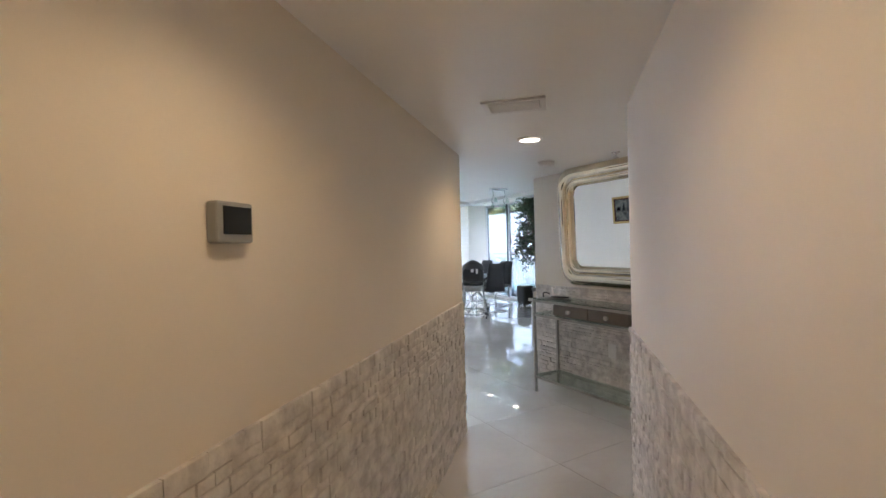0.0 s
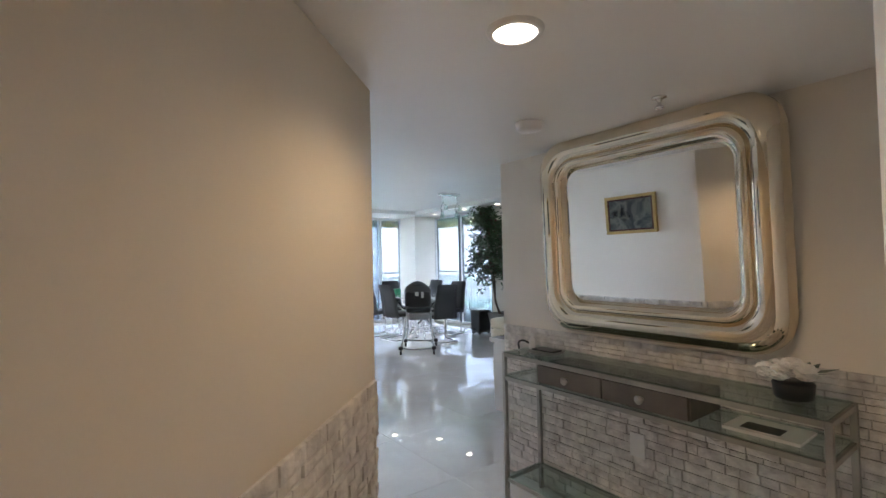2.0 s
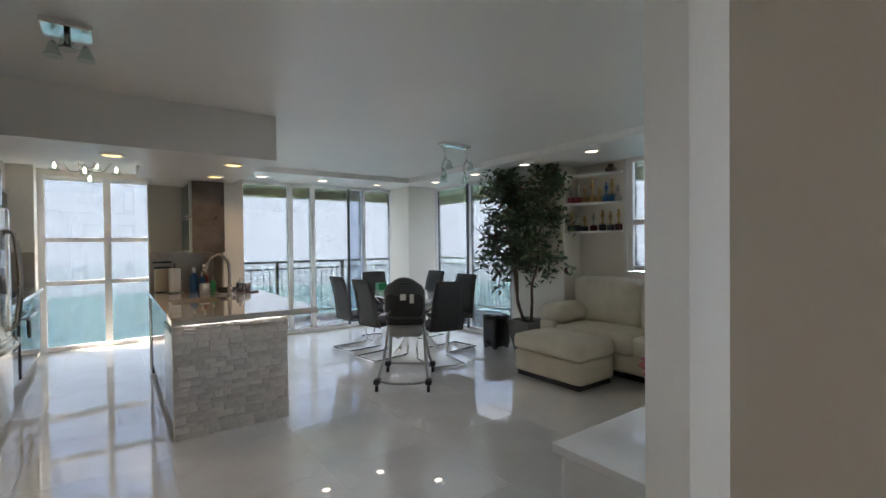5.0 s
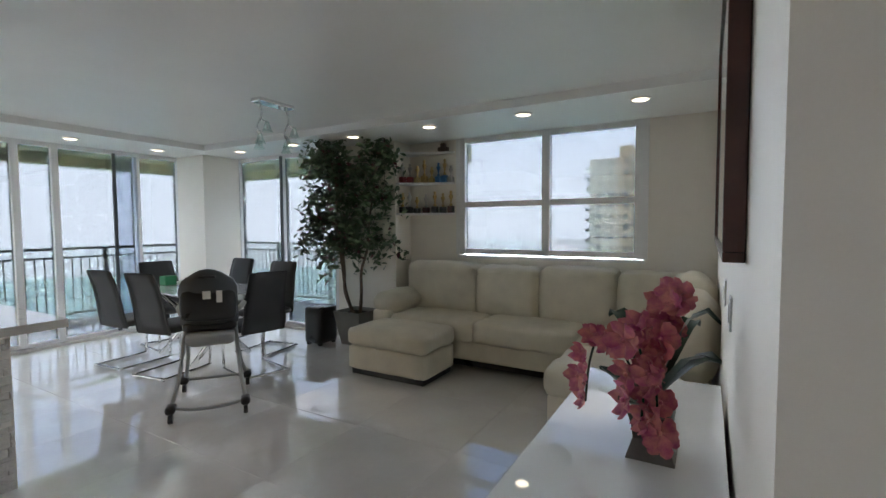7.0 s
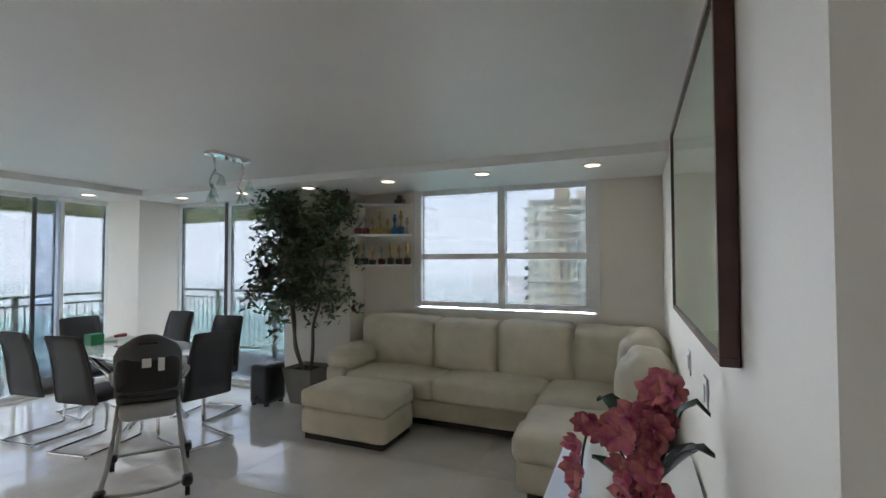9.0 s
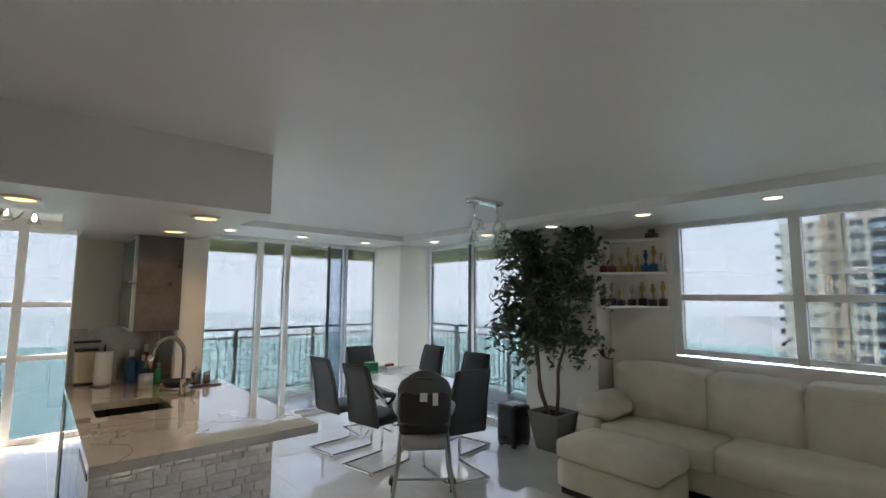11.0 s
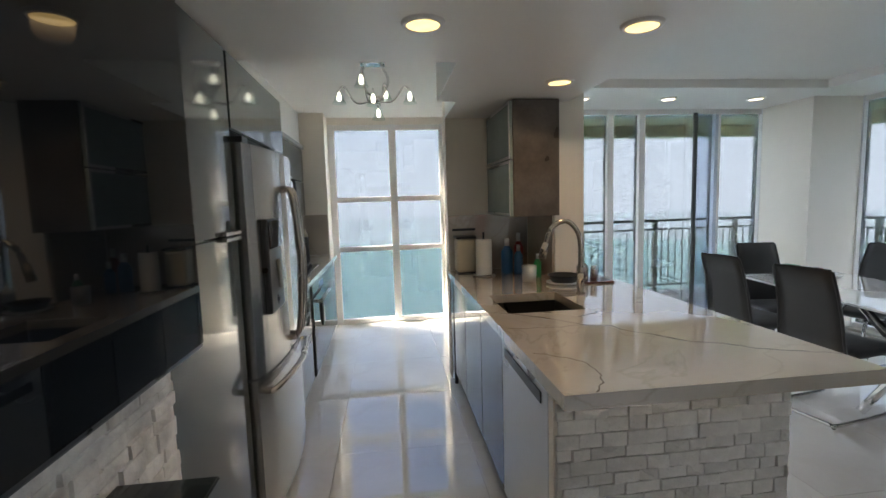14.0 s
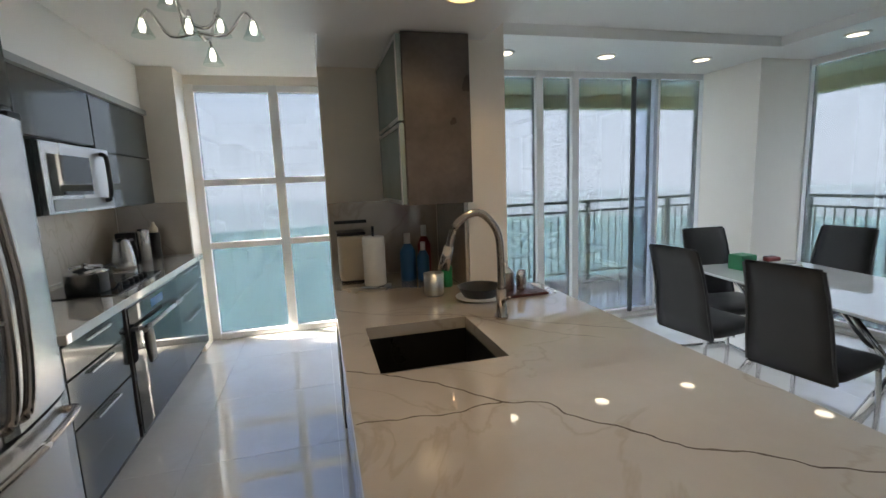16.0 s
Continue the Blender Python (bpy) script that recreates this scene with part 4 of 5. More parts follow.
def orchid():
    t = base("orchid_arrangement", 4.55, 4.2, 0.70, "artificial magenta orchids in a dark square vase", "flowers")
    x0, y0 = 4.53, 4.2
    bm = bmesh.new()
    rings = [[bm.verts.new((x0 + r * a, y0 + r * b, z)) for a, b in ((-1, -1), (1, -1), (1, 1), (-1, 1))] for r, z in ((0.07, 0.70), (0.05, 0.76), (0.055, 0.80), (0.065, 0.84))]
    for a, b in zip(rings, rings[1:]):
        for k in range(4):
            bm.faces.new((a[k], a[(k + 1) % 4], b[(k + 1) % 4], b[k]))
    bm.faces.new(list(reversed(rings[0]))), bm.faces.new(rings[-1])
    finish("vase", bm, SHAGREEN, t)
    rnd = random.Random(3)

    def bloom(bm, c, s, face):
        m = Vector(face).to_track_quat("Z", "Y").to_matrix()
        for k in range(6):
            a = 2 * math.pi * k / 6 + rnd.uniform(-0.2, 0.2)
            d = Vector((math.cos(a), math.sin(a), 0))
            e = Vector((-math.sin(a), math.cos(a), 0))
            rows = [[bm.verts.new(c + m @ (d * s * r + e * s * w * u + Vector((0, 0, s * (0.5 * r * r - 0.22 * abs(u) + 0.08 * (k % 2)))))) for u in (-1, 0, 1)] for r, w in ((0.06, 0.08), (0.4, 0.34), (0.75, 0.40), (1.0, 0.16))]
            for p, q in zip(rows, rows[1:]):
                for i in range(2):
                    bm.faces.new((p[i], p[i + 1], q[i + 1], q[i]))
        made = bmesh.ops.create_icosphere(bm, subdivisions=1, radius=s * 0.16)["verts"]
        for v in made:
            v.co = v.co + c + m @ Vector((0, 0, s * 0.12))

    stems, petals = bmesh.new(), bmesh.new()
    for path, n, size in (([(x0, y0, 0.82), (x0 + 0.0, y0 + 0.05, 1.0), (x0 - 0.02, y0 + 0.06, 1.1), (x0 - 0.06, y0 + 0.02, 0.98), (x0 - 0.11, y0 + 0.02, 0.84)], 9, 0.062),
                          ([(x0, y0, 0.82), (x0 - 0.02, y0 + 0.0, 0.98), (x0 + 0.01, y0 - 0.03, 1.14), (x0 - 0.01, y0 - 0.04, 1.2)], 9, 0.062),
                          ([(x0, y0, 0.82), (x0 + 0.02, y0 + 0.10, 1.02), (x0 + 0.02, y0 + 0.16, 1.06), (x0 - 0.01, y0 + 0.19, 0.98), (x0 - 0.03, y0 + 0.20, 0.84)], 10, 0.045),
                          ([(x0, y0, 0.82), (x0 - 0.03, y0 - 0.01, 1.0), (x0 - 0.06, y0 - 0.01, 0.97), (x0 - 0.08, y0 - 0.02, 0.88), (x0 - 0.085, y0 - 0.02, 0.79)], 9, 0.055)):
        pts = curve_pts(path, 6)
        bm_tube(stems, pts, 0.004, 6)
        for i in range(n):
            p = pts[int(len(pts) * (0.38 + 0.6 * i / n))]
            bloom(petals, p + Vector((rnd.gauss(-0.02, 0.022), rnd.gauss(0, 0.022), rnd.gauss(0, 0.015))), size * rnd.uniform(0.8, 1.1), (-0.8 + rnd.uniform(-0.3, 0.3), 0.5 + rnd.uniform(-0.5, 0.5), rnd.uniform(-0.2, 0.5)))
    bmesh.ops.recalc_face_normals(stems, faces=stems.faces)
    finish("stem", stems, ORCHLEAF, t, True)
    tagged(finish("blossoms", petals, ORCHID, t, True), kind="stuff")
    for a, reach, up in ((-1.3, 0.20, 0.10), (-0.6, 0.22, 0.20), (-2.0, 0.24, 0.14), (0.2, 0.22, 0.16), (1.4, 0.17, 0.02), (2.6, 0.16, -0.02), (0.9, 0.2, 0.22), (-1.7, 0.18, 0.26)):
        bm = bmesh.new()
        d, e = Vector((math.cos(a), math.sin(a), 0)), Vector((-math.sin(a), math.cos(a), 0))
        if y0 + d.y * reach < 4.02:
            reach = (y0 - 4.02) / abs(d.y)
        rows = [[bm.verts.new(Vector((x0, y0, 0.86)) + d * reach * r + e * 0.045 * w * u + Vector((0, 0, up * math.sin(r * 2.2) + 0.06 * r + 0.012 * abs(u)))) for u in (-1, 0, 1)] for r, w in ((0, 0.3), (0.25, 0.8), (0.55, 1), (0.8, 0.7), (1, 0.05))]
        for p, q in zip(rows, rows[1:]):
            for i in range(2):
                bm.faces.new((p[i], p[i + 1], q[i + 1], q[i]))
        finish("leaf", bm, ORCHLEAF, t, True)


orchid()

# framed picture on the living room wall, switch plates
ART = veined("abstract_print", (0.30, 0.22, 0.17), (0.12, 0.30, 0.16), 1.8, 0.2, 0.06, cloud=0.3, coat=1.0)
pic = base("framed_picture", 5.07, 3.95, 1.33, "large glazed abstract picture in a red-brown frame", "picture")
boxes("frame", [((4.27, 3.982, 1.33), (5.87, 4.03, 1.355)), ((4.27, 3.982, 2.315), (5.87, 4.03, 2.34)), ((4.27, 3.982, 1.355), (4.295, 4.03, 2.315)), ((5.845, 3.982, 1.355), (5.87, 4.03, 2.315))], MAHOGANY, pic, 0.003)
box("print", (4.295, 3.985, 1.355), (5.845, 4.022, 2.315), ART, pic)
for x, z in ((4.92, 1.10), (5.5, 1.10)):
    sw = base("light_switch", x, 3.95, z, "white wall switch plate", "switch", "wall plates")
    box("plate", (x - 0.045, 3.981, z - 0.06), (x + 0.045, 3.988, z + 0.06), WHITE, sw, 0.002)
    box("rocker", (x - 0.016, 3.9885, z - 0.033), (x + 0.016, 3.993, z + 0.033), WHITE, sw, 0.002)
spr = base("sprinkler_head", 5.35, 3.95, 2.28, "small chrome sprinkler head on the wall", "sprinkler")
lathe("head", [(0.02, 0), (0.02, 0.01), (0.012, 0.02), (0.022, 0.03)], (5.95, 3.975, 2.37), CHROME, spr, 12)


# ---- things: hall ----
def ledger(parent, origin, way, out, width, height, seed, singles, row=0.047, keep=None):
    """Split-face marble strips laid in courses: the first ones as pieces, the rest joined."""
    rnd = random.Random(seed)
    way, out, o = Vector(way).normalized(), Vector(out).normalized(), Vector(origin)
    verts, faces, made = [], [], 0
    z = 0.0
    while z < height - 0.01:
        h = min(row * rnd.choice((0.55, 0.7, 0.85, 1.05)), height - z)
        u = -rnd.uniform(0, 0.1)
        while u < width:
            n = rnd.uniform(0.05, 0.14)
            a, b = max(u, 0), min(u + n, width)
            u += n
            if b - a < 0.012:
                continue
            d = rnd.uniform(0.006, 0.014)
            tilt = rnd.uniform(-0.004, 0.004)
            g = 0.0003
            pts = []
            for s, (q, w, k) in enumerate(((a + g, z + g, 0), (b - g, z + g, 0), (b - g, z + h - g, 0), (a + g, z + h - g, 0),
                                           (a + g + 0.002, z + g + 0.0015, d + tilt), (b - g - 0.002, z + g + 0.0015, d - tilt), (b - g - 0.002, z + h - g - 0.0015, d - tilt * 0.5), (a + g + 0.002, z + h - g - 0.0015, d + tilt * 0.5))):
                pts.append(o + way * q + out * (k + 0.0005) + Vector((0, 0, w)))
            mid = o + way * (a + b) / 2 + out * (d + rnd.uniform(0.001, 0.008)) + Vector((0, 0, z + h * rnd.uniform(0.35, 0.65)))
            fs = [(0, 1, 5, 4), (1, 2, 6, 5), (2, 3, 7, 6), (3, 0, 4, 7), (4, 5, 8), (5, 6, 8), (6, 7, 8), (7, 4, 8)]
            pts.append(mid)
            if made < singles and (keep is None or keep(a, z)):
                c = o + way * (a + b) / 2 + Vector((0, 0, z))
                me = bpy.data.meshes.new("stone")
                me.from_pydata([tuple(p - c) for p in pts], [], fs)
                me.materials.append(STONE)
                ob = new("stone", me)
                ob.location = c
                ob.parent = parent
                ob.matrix_parent_inverse = parent.matrix_basis.inverted()
                made += 1
            else:
                i = len(verts)
                verts += [tuple(p) for p in pts]
                faces += [tuple(k + i for k in f) for f in fs]
        z += h
    if verts:
        me = bpy.data.meshes.new("stone_courses")
        me.from_pydata(verts, [], faces)
        me.materials.append(STONEMIX)
        ob = new("stone_courses", me)
        ob.parent = parent
        ob.matrix_parent_inverse = parent.matrix_basis.inverted()
        tagged(ob, kind="stuff")


STONEMIX = material("split_marble_courses", (0.78, 0.75, 0.71), 0.7, var=0.16, scale=16, fine=45, bump=0.5, tint=(0.50, 0.47, 0.45))


def hall_mirror():
    """A square mirror with a deep rounded mirrored surround, leaning its back on the wall."""
    t = base("wall_mirror", 3.40, 2.65, 1.0, "large square mirror in a rounded mirrored champagne surround", "mirror")
    yc, zc, hw, hh = 2.65, 1.535, 0.615, 0.545

    def ring(k, r, x, n=10):
        w, h = hw - k, hh - k
        out = []
        for cx, cz, a0 in ((1, 1, 0), (-1, 1, 90), (-1, -1, 180), (1, -1, 270)):
            for i in range(n + 1):
                a = radians(a0 + 90 * i / n)
                out.append((x, yc + cx * (w - r) + r * math.cos(a), zc + cz * (h - r) + r * math.sin(a)))
        return out

    def band(bm, steps):
        rings = [[bm.verts.new(p) for p in ring(k, r, x)] for k, r, x in steps]
        m = len(rings[0])
        for a, b in zip(rings, rings[1:]):
            for i in range(m):
                bm.faces.new((a[i], a[(i + 1) % m], b[(i + 1) % m], b[i]))
        return rings

    bm = bmesh.new()
    band(bm, [(0.0, 0.17, 3.408), (0.0, 0.17, 3.385), (0.006, 0.168, 3.360), (0.022, 0.16, 3.335), (0.048, 0.15, 3.318), (0.078, 0.14, 3.314), (0.105, 0.13, 3.324), (0.122, 0.12, 3.342)])
    bmesh.ops.recalc_face_normals(bm, faces=bm.faces)
    finish("surround", bm, GOLDMIRROR, t, True)
    bm = bmesh.new()
    band(bm, [(0.122, 0.12, 3.342), (0.128, 0.118, 3.330), (0.142, 0.112, 3.324), (0.160, 0.10, 3.332), (0.176, 0.09, 3.350), (0.186, 0.085, 3.372)])
    bmesh.ops.recalc_face_normals(bm, faces=bm.faces)
    finish("inner_surround", bm, GOLDMIRROR, t, True)
    bm = bmesh.new()
    bm.faces.new([bm.verts.new(p) for p in ring(0.183, 0.087, 3.370)])
    finish("mirror_glass", bm, MIRROR, t)
    bm = bmesh.new()
    bm.faces.new([bm.verts.new(p) for p in ring(0.004, 0.155, 3.4085)])
    finish("back", bm, BLACK, t)
    t.matrix_basis = pose(3.39, 2.65, 1.0, 0, -2.2, 0)


hall_mirror()


def console():
    t = base("console_table", 3.25, 2.66, 0, "silver metal and glass console table with two taupe drawers", "console table")
    x0, x1, y0, y1, top = 3.09, 3.375, 1.88, 3.37, 0.865
    for x in (x0, x1):
        for y in (y0, y1):
            box("leg", (x - 0.011, y - 0.011, 0), (x + 0.011, y + 0.011, top), SILVERLEAF, t, 0.002)
    for z in (0.14, 0.72, top - 0.012):
        for x in (x0, x1):
            box("rail", (x - 0.009, y0 + 0.011, z - 0.011), (x + 0.009, y1 - 0.011, z + 0.011), SILVERLEAF, t, 0.002)
        for y in (y0, y1):
            box("rail", (x0 + 0.011, y - 0.009, z - 0.011), (x1 - 0.011, y + 0.009, z + 0.011), SILVERLEAF, t, 0.002)
    for z in (0.152, 0.732, top):
        box("shelf_glass", (x0 - 0.005, y0, z), (x1, y1, z + 0.008), GREENGLASS, t)
    box("drawer_case", (x0 + 0.012, 2.32, 0.742), (x1 - 0.012, 3.12, 0.84), SHAGREEN, t)
    for a, b in ((2.325, 2.715), (2.725, 3.115)):
        d = box("drawer", (x0 - 0.006, a, 0.745), (x0 + 0.010, b, 0.837), SHAGREEN, t, 0.003)
        bm = bmesh.new()
        bmesh.ops.create_cone(bm, cap_ends=True, segments=18, radius1=0.010, radius2=0.020, depth=0.026, matrix=pose(x0 - 0.019, (a + b) / 2, 0.791, 0, -90, 0))
        finish("knob", bm, SILVERLEAF, d, True)


console()
tray = base("key_tray", 3.2, 3.16, 0.838, "small tray with phone, keys and a spray bottle", "tray")
lathe("dish", [(0.08, 0.0), (0.10, 0.012), (0.102, 0.015), (0.08, 0.006)], (3.21, 3.16, 0.8385), SILVERLEAF, tray, 24)
box("phone", (3.17, 3.08, 0.854), (3.25, 3.23, 0.864), BLACK, tray, 0.004)
lathe("bottle", [(0.018, 0), (0.02, 0.06), (0.010, 0.08), (0.009, 0.10)], (3.22, 3.27, 0.8385), WHITE, tray, 14)
tube("glasses", curve_pts([(3.17, 3.33, 0.85), (3.2, 3.36, 0.88), (3.25, 3.36, 0.88), (3.28, 3.32, 0.85)], 5), 0.006, BLACK, tray)
vase = base("rose_vase", 3.25, 2.02, 0.838, "white silk roses in a dark glass bowl", "flowers")
lathe("bowl", [(0.05, 0), (0.062, 0.01), (0.066, 0.06), (0.058, 0.066)], (3.25, 2.02, 0.8385), BLACK, vase, 20)
bm = bmesh.new()
for i, (dx, dy, dz) in enumerate(((0, 0, 0.125), (-0.045, 0.03, 0.10), (0.035, 0.05, 0.11), (-0.02, -0.045, 0.105), (0.0, 0.085, 0.095), (0.04, -0.03, 0.10))):
    made = bmesh.ops.create_icosphere(bm, subdivisions=3, radius=0.036)["verts"]
    for v in made:
        a, f = math.atan2(v.co.y, v.co.x), v.co.z / 0.036
        ridge = 1 + 0.16 * math.sin(5 * a + 9 * f + i) + 0.10 * math.sin(3 * a - 14 * f)
        v.co = Vector((v.co.x * ridge, v.co.y * ridge, v.co.z * 0.8)) + Vector((3.25 + dx, 2.02 + dy, 0.838 + dz))
tagged(finish("roses", bm, PAPER, vase), kind="stuff")
bm = bmesh.new()
for k in range(9):
    a = k * 0.75
    c = Vector((3.25, 2.0, 0.93))
    d, e = Vector((math.cos(a), math.sin(a), 0.25)), Vector((-math.sin(a), math.cos(a), 0))
    bm.faces.new([bm.verts.new(c + d * r + e * w) for r, w in ((0.03, 0), (0.07, 0.02), (0.12, 0), (0.07, -0.02))])
finish("leaves", bm, ORCHLEAF, vase)
book = base("book", 3.22, 2.08, 0.705, "dark covered magazine with bars of print on the console shelf", "book")
box("cover", (3.13, 1.97, 0.706), (3.31, 2.22, 0.718), PAPER, book, 0.002)
box("print", (3.16, 2.04, 0.7185), (3.24, 2.17, 0.7195), BLACK, book)
for ob, x, y, z in ((tray, 3.2, 3.16, 0.873), (vase, 3.25, 2.02, 0.873), (book, 3.22, 2.08, 0.740)):
    ob.matrix_basis = pose(x, y, z)
outl = base("wall_outlet", 3.39, 2.72, 0.42, "white wall outlet in the stone", "outlet")
box("plate", (3.368, 2.68, 0.40), (3.378, 2.76, 0.52), WHITE, outl, 0.002)

PAINTING = veined("small_painting", (0.04, 0.06, 0.065), (0.2, 0.2, 0.16), 7, 0.12, 0.3, cloud=0.4)
sp = base("small_painting", 2.04, 3.48, 1.495, "small dark landscape painting in a gold frame", "painting")
boxes("frame", [((2.032, 3.26, 1.495), (2.06, 3.70, 1.520)), ((2.032, 3.26, 1.780), (2.06, 3.70, 1.805)), ((2.032, 3.26, 1.520), (2.06, 3.285, 1.780)), ((2.032, 3.675, 1.520), (2.06, 3.70, 1.780))], GOLD, sp, 0.005)
boxes("slip", [((2.033, 3.285, 1.520), (2.056, 3.675, 1.532)), ((2.033, 3.285, 1.768), (2.056, 3.675, 1.780)), ((2.033, 3.285, 1.532), (2.056, 3.297, 1.768)), ((2.033, 3.663, 1.532), (2.056, 3.675, 1.768))], MAHOGANY, sp)
box("canvas", (2.033, 3.297, 1.532), (2.05, 3.663, 1.768), PAINTING, sp)

# wall control panel on the diagonal wall
panel = base("wall_panel", 0.31, 1.24, 1.40, "grey wall-mounted touch control panel with a dark screen", "control panel")
q = 1 / math.sqrt(2)


def diag(name, u0, u1, d0, d1, z0, z1, mat, parent, bev):
    """A box on the diagonal wall: u along it, d out of it."""
    bm = bmesh.new()
    bm_box(bm, (u0, d0, z0), (u1, d1, z1), bev)
    for v in bm.verts:
        u, d = v.co.x, v.co.y
        v.co.x, v.co.y = 0.285 + u * q + d * q, 1.215 + u * q - d * q
    bmesh.ops.recalc_face_normals(bm, faces=bm.faces)
    return finish(name, bm, mat, parent)


diag("case", -0.060, 0.056, 0.001, 0.032, 1.405, 1.497, GREYPLASTIC, panel, 0.006)
diag("screen", -0.044, 0.046, 0.0325, 0.034, 1.425, 1.486, SCREEN, panel, 0.0)

vent = base("air_vent", 1.62, 1.81, HC, "white louvred ceiling air vent", "air vent")


def turned(name, u0, u1, v0, v1, z0, z1, mat, parent, bev=0.0):
    bm = bmesh.new()
    bm_box(bm, (u0, v0, z0), (u1, v1, z1), bev)
    for v in bm.verts:
        u, w = v.co.x, v.co.y
        v.co.x, v.co.y = 1.62 + u * q + w * q, 1.81 - u * q + w * q
    return finish(name, bm, mat, parent)


for u0, u1, v0, v1 in ((-0.15, 0.15, -0.1, -0.075), (-0.15, 0.15, 0.075, 0.1), (-0.15, -0.12, -0.075, 0.075), (0.12, 0.15, -0.075, 0.075)):
    turned("rim", u0, u1, v0, v1, HC - 0.012, HC - 0.001, WHITE, vent, 0.002)
turned("duct", -0.12, 0.12, -0.075, 0.075, HC - 0.003, HC - 0.001, POT, vent)
for k in range(6):
    turned("louvre", -0.118, 0.118, -0.068 + 0.024 * k, -0.055 + 0.024 * k, HC - 0.014, HC - 0.004, WHITE, vent)
smoke = base("smoke_detector", 2.85, 2.9, HC, "white round ceiling smoke detector", "smoke detector")
lathe("case", [(0.045, -0.04), (0.06, -0.032), (0.066, -0.01), (0.066, -0.001)], (2.86, 2.92, HC), WHITE, smoke, 24)
hs = base("sprinkler_head", 3.0, 2.3, HC, "small ceiling sprinkler head", "sprinkler")
lathe("head", [(0.012, -0.05), (0.02, -0.045), (0.006, -0.03), (0.012, -0.01), (0.03, -0.006), (0.03, -0.001)], (3.05, 2.38, HC), CHROME, hs, 14)

# ---- things: kitchen ----
tv = base("television", 2.1, 6.3, 1.12, "large flat black television on the stone wall", "television")
box("case", (2.055, 5.42, 1.13), (2.12, 7.14, 2.10), BLACK, tv, 0.006)
box("screen", (2.121, 5.43, 1.145), (2.124, 7.13, 2.09), SCREEN, tv)
shelf = base("media_shelf", 2.1, 6.2, 0.86, "dark floating media shelf below the television", "shelf")
box("board", (2.05, 5.4, 0.88), (2.24, 6.86, 0.95), GREYGLOSS, shelf, 0.004)

pantry = base("pantry_cabinet", 1.7, 7.6, 0, "tall dark grey high-gloss pantry cabinet", "cabinet")
box("body", (1.40, 7.17, 0), (1.94, 7.97, 2.12), GREYGLOSS, pantry)
for z0, z1 in ((0.10, 1.355), (1.365, 2.115)):
    d = box("door", (1.942, 7.175, z0), (1.962, 7.965, z1), GREYGLOSS, pantry, 0.002)
    box("handle", (1.962, 7.78, z1 - 0.012 if z1 < 2 else z0), (1.985, 7.95, z1 + 0.004 if z1 < 2 else z0 + 0.016), STEEL, d, 0.003)
over = base("wall_cabinet", 1.7, 8.45, 1.79, "dark grey high-gloss cabinet above the refrigerator", "cabinet")
box("body", (1.40, 7.985, 1.80), (1.94, 8.97, 2.12), GREYGLOSS, over)
box("door", (1.942, 7.99, 1.803), (1.962, 8.965, 2.115), GREYGLOSS, over, 0.002)


def fridge():
    t = base("refrigerator", 1.7, 8.45, 0, "stainless steel french-door refrigerator with ice dispenser", "refrigerator")
    box("body", (1.42, 7.99, 0.02), (1.93, 8.94, 1.76), BLACK, t, 0.01)

    def door(name, y0, y1, z0, z1):
        bm = bmesh.new()
        n = 8
        cols = []
        for i in range(n + 1):
            y = y0 + (y1 - y0) * i / n
            g = (y - 8.465) / 0.475
            x = 2.055 - 0.05 * g * g
            if i in (0, n):
                x -= 0.012
            cols.append([bm.verts.new((1.932, y, z0)), bm.verts.new((x, y, z0)), bm.verts.new((x, y, z1)), bm.verts.new((1.932, y, z1))])
        for a, b in zip(cols, cols[1:]):
            for k in range(4):
                bm.faces.new((a[k], a[(k + 1) % 4], b[(k + 1) % 4], b[k]))
        bm.faces.new(cols[0]), bm.faces.new(cols[-1])
        bmesh.ops.recalc_face_normals(bm, faces=bm.faces)
        return finish(name, bm, STEEL, t, False)

    d1 = door("door", 7.995, 8.460, 0.72, 1.745)
    d2 = door("door", 8.470, 8.935, 0.72, 1.745)
    d3 = door("drawer", 7.995, 8.935, 0.06, 0.708)
    for d, y in ((d1, 8.425), (d2, 8.505)):
        tube("handle", curve_pts([(2.05, y, 1.56), (2.10, y, 1.54), (2.125, y, 1.3), (2.13, y, 1.15), (2.12, y, 0.95), (2.095, y, 0.80), (2.05, y, 0.78)], 5), 0.016, BRUSHED, d, 10)
    tube("handle", curve_pts([(2.01, 8.06, 0.64), (2.06, 8.09, 0.645), (2.10, 8.46, 0.65), (2.06, 8.84, 0.645), (2.01, 8.87, 0.64)], 6), 0.015, BRUSHED, d3, 10)
    box("dispenser", (2.02, 8.10, 0.98), (2.052, 8.36, 1.42), BLACK, d1, 0.01)
    box("dispenser_panel", (2.048, 8.115, 1.28), (2.057, 8.345, 1.41), SCREEN, d1, 0.003)
    tube("lever", [(2.056, 8.24, 1.22), (2.062, 8.27, 1.08)], 0.012, GREYPLASTIC, d1)
    for lo, hi in (((1.93, 8.0, 1.746), (2.0, 8.08, 1.775)), ((1.93, 8.85, 1.746), (2.0, 8.93, 1.775))):
        box("hinge_cover", lo, hi, BLACK, t, 0.004)


fridge()


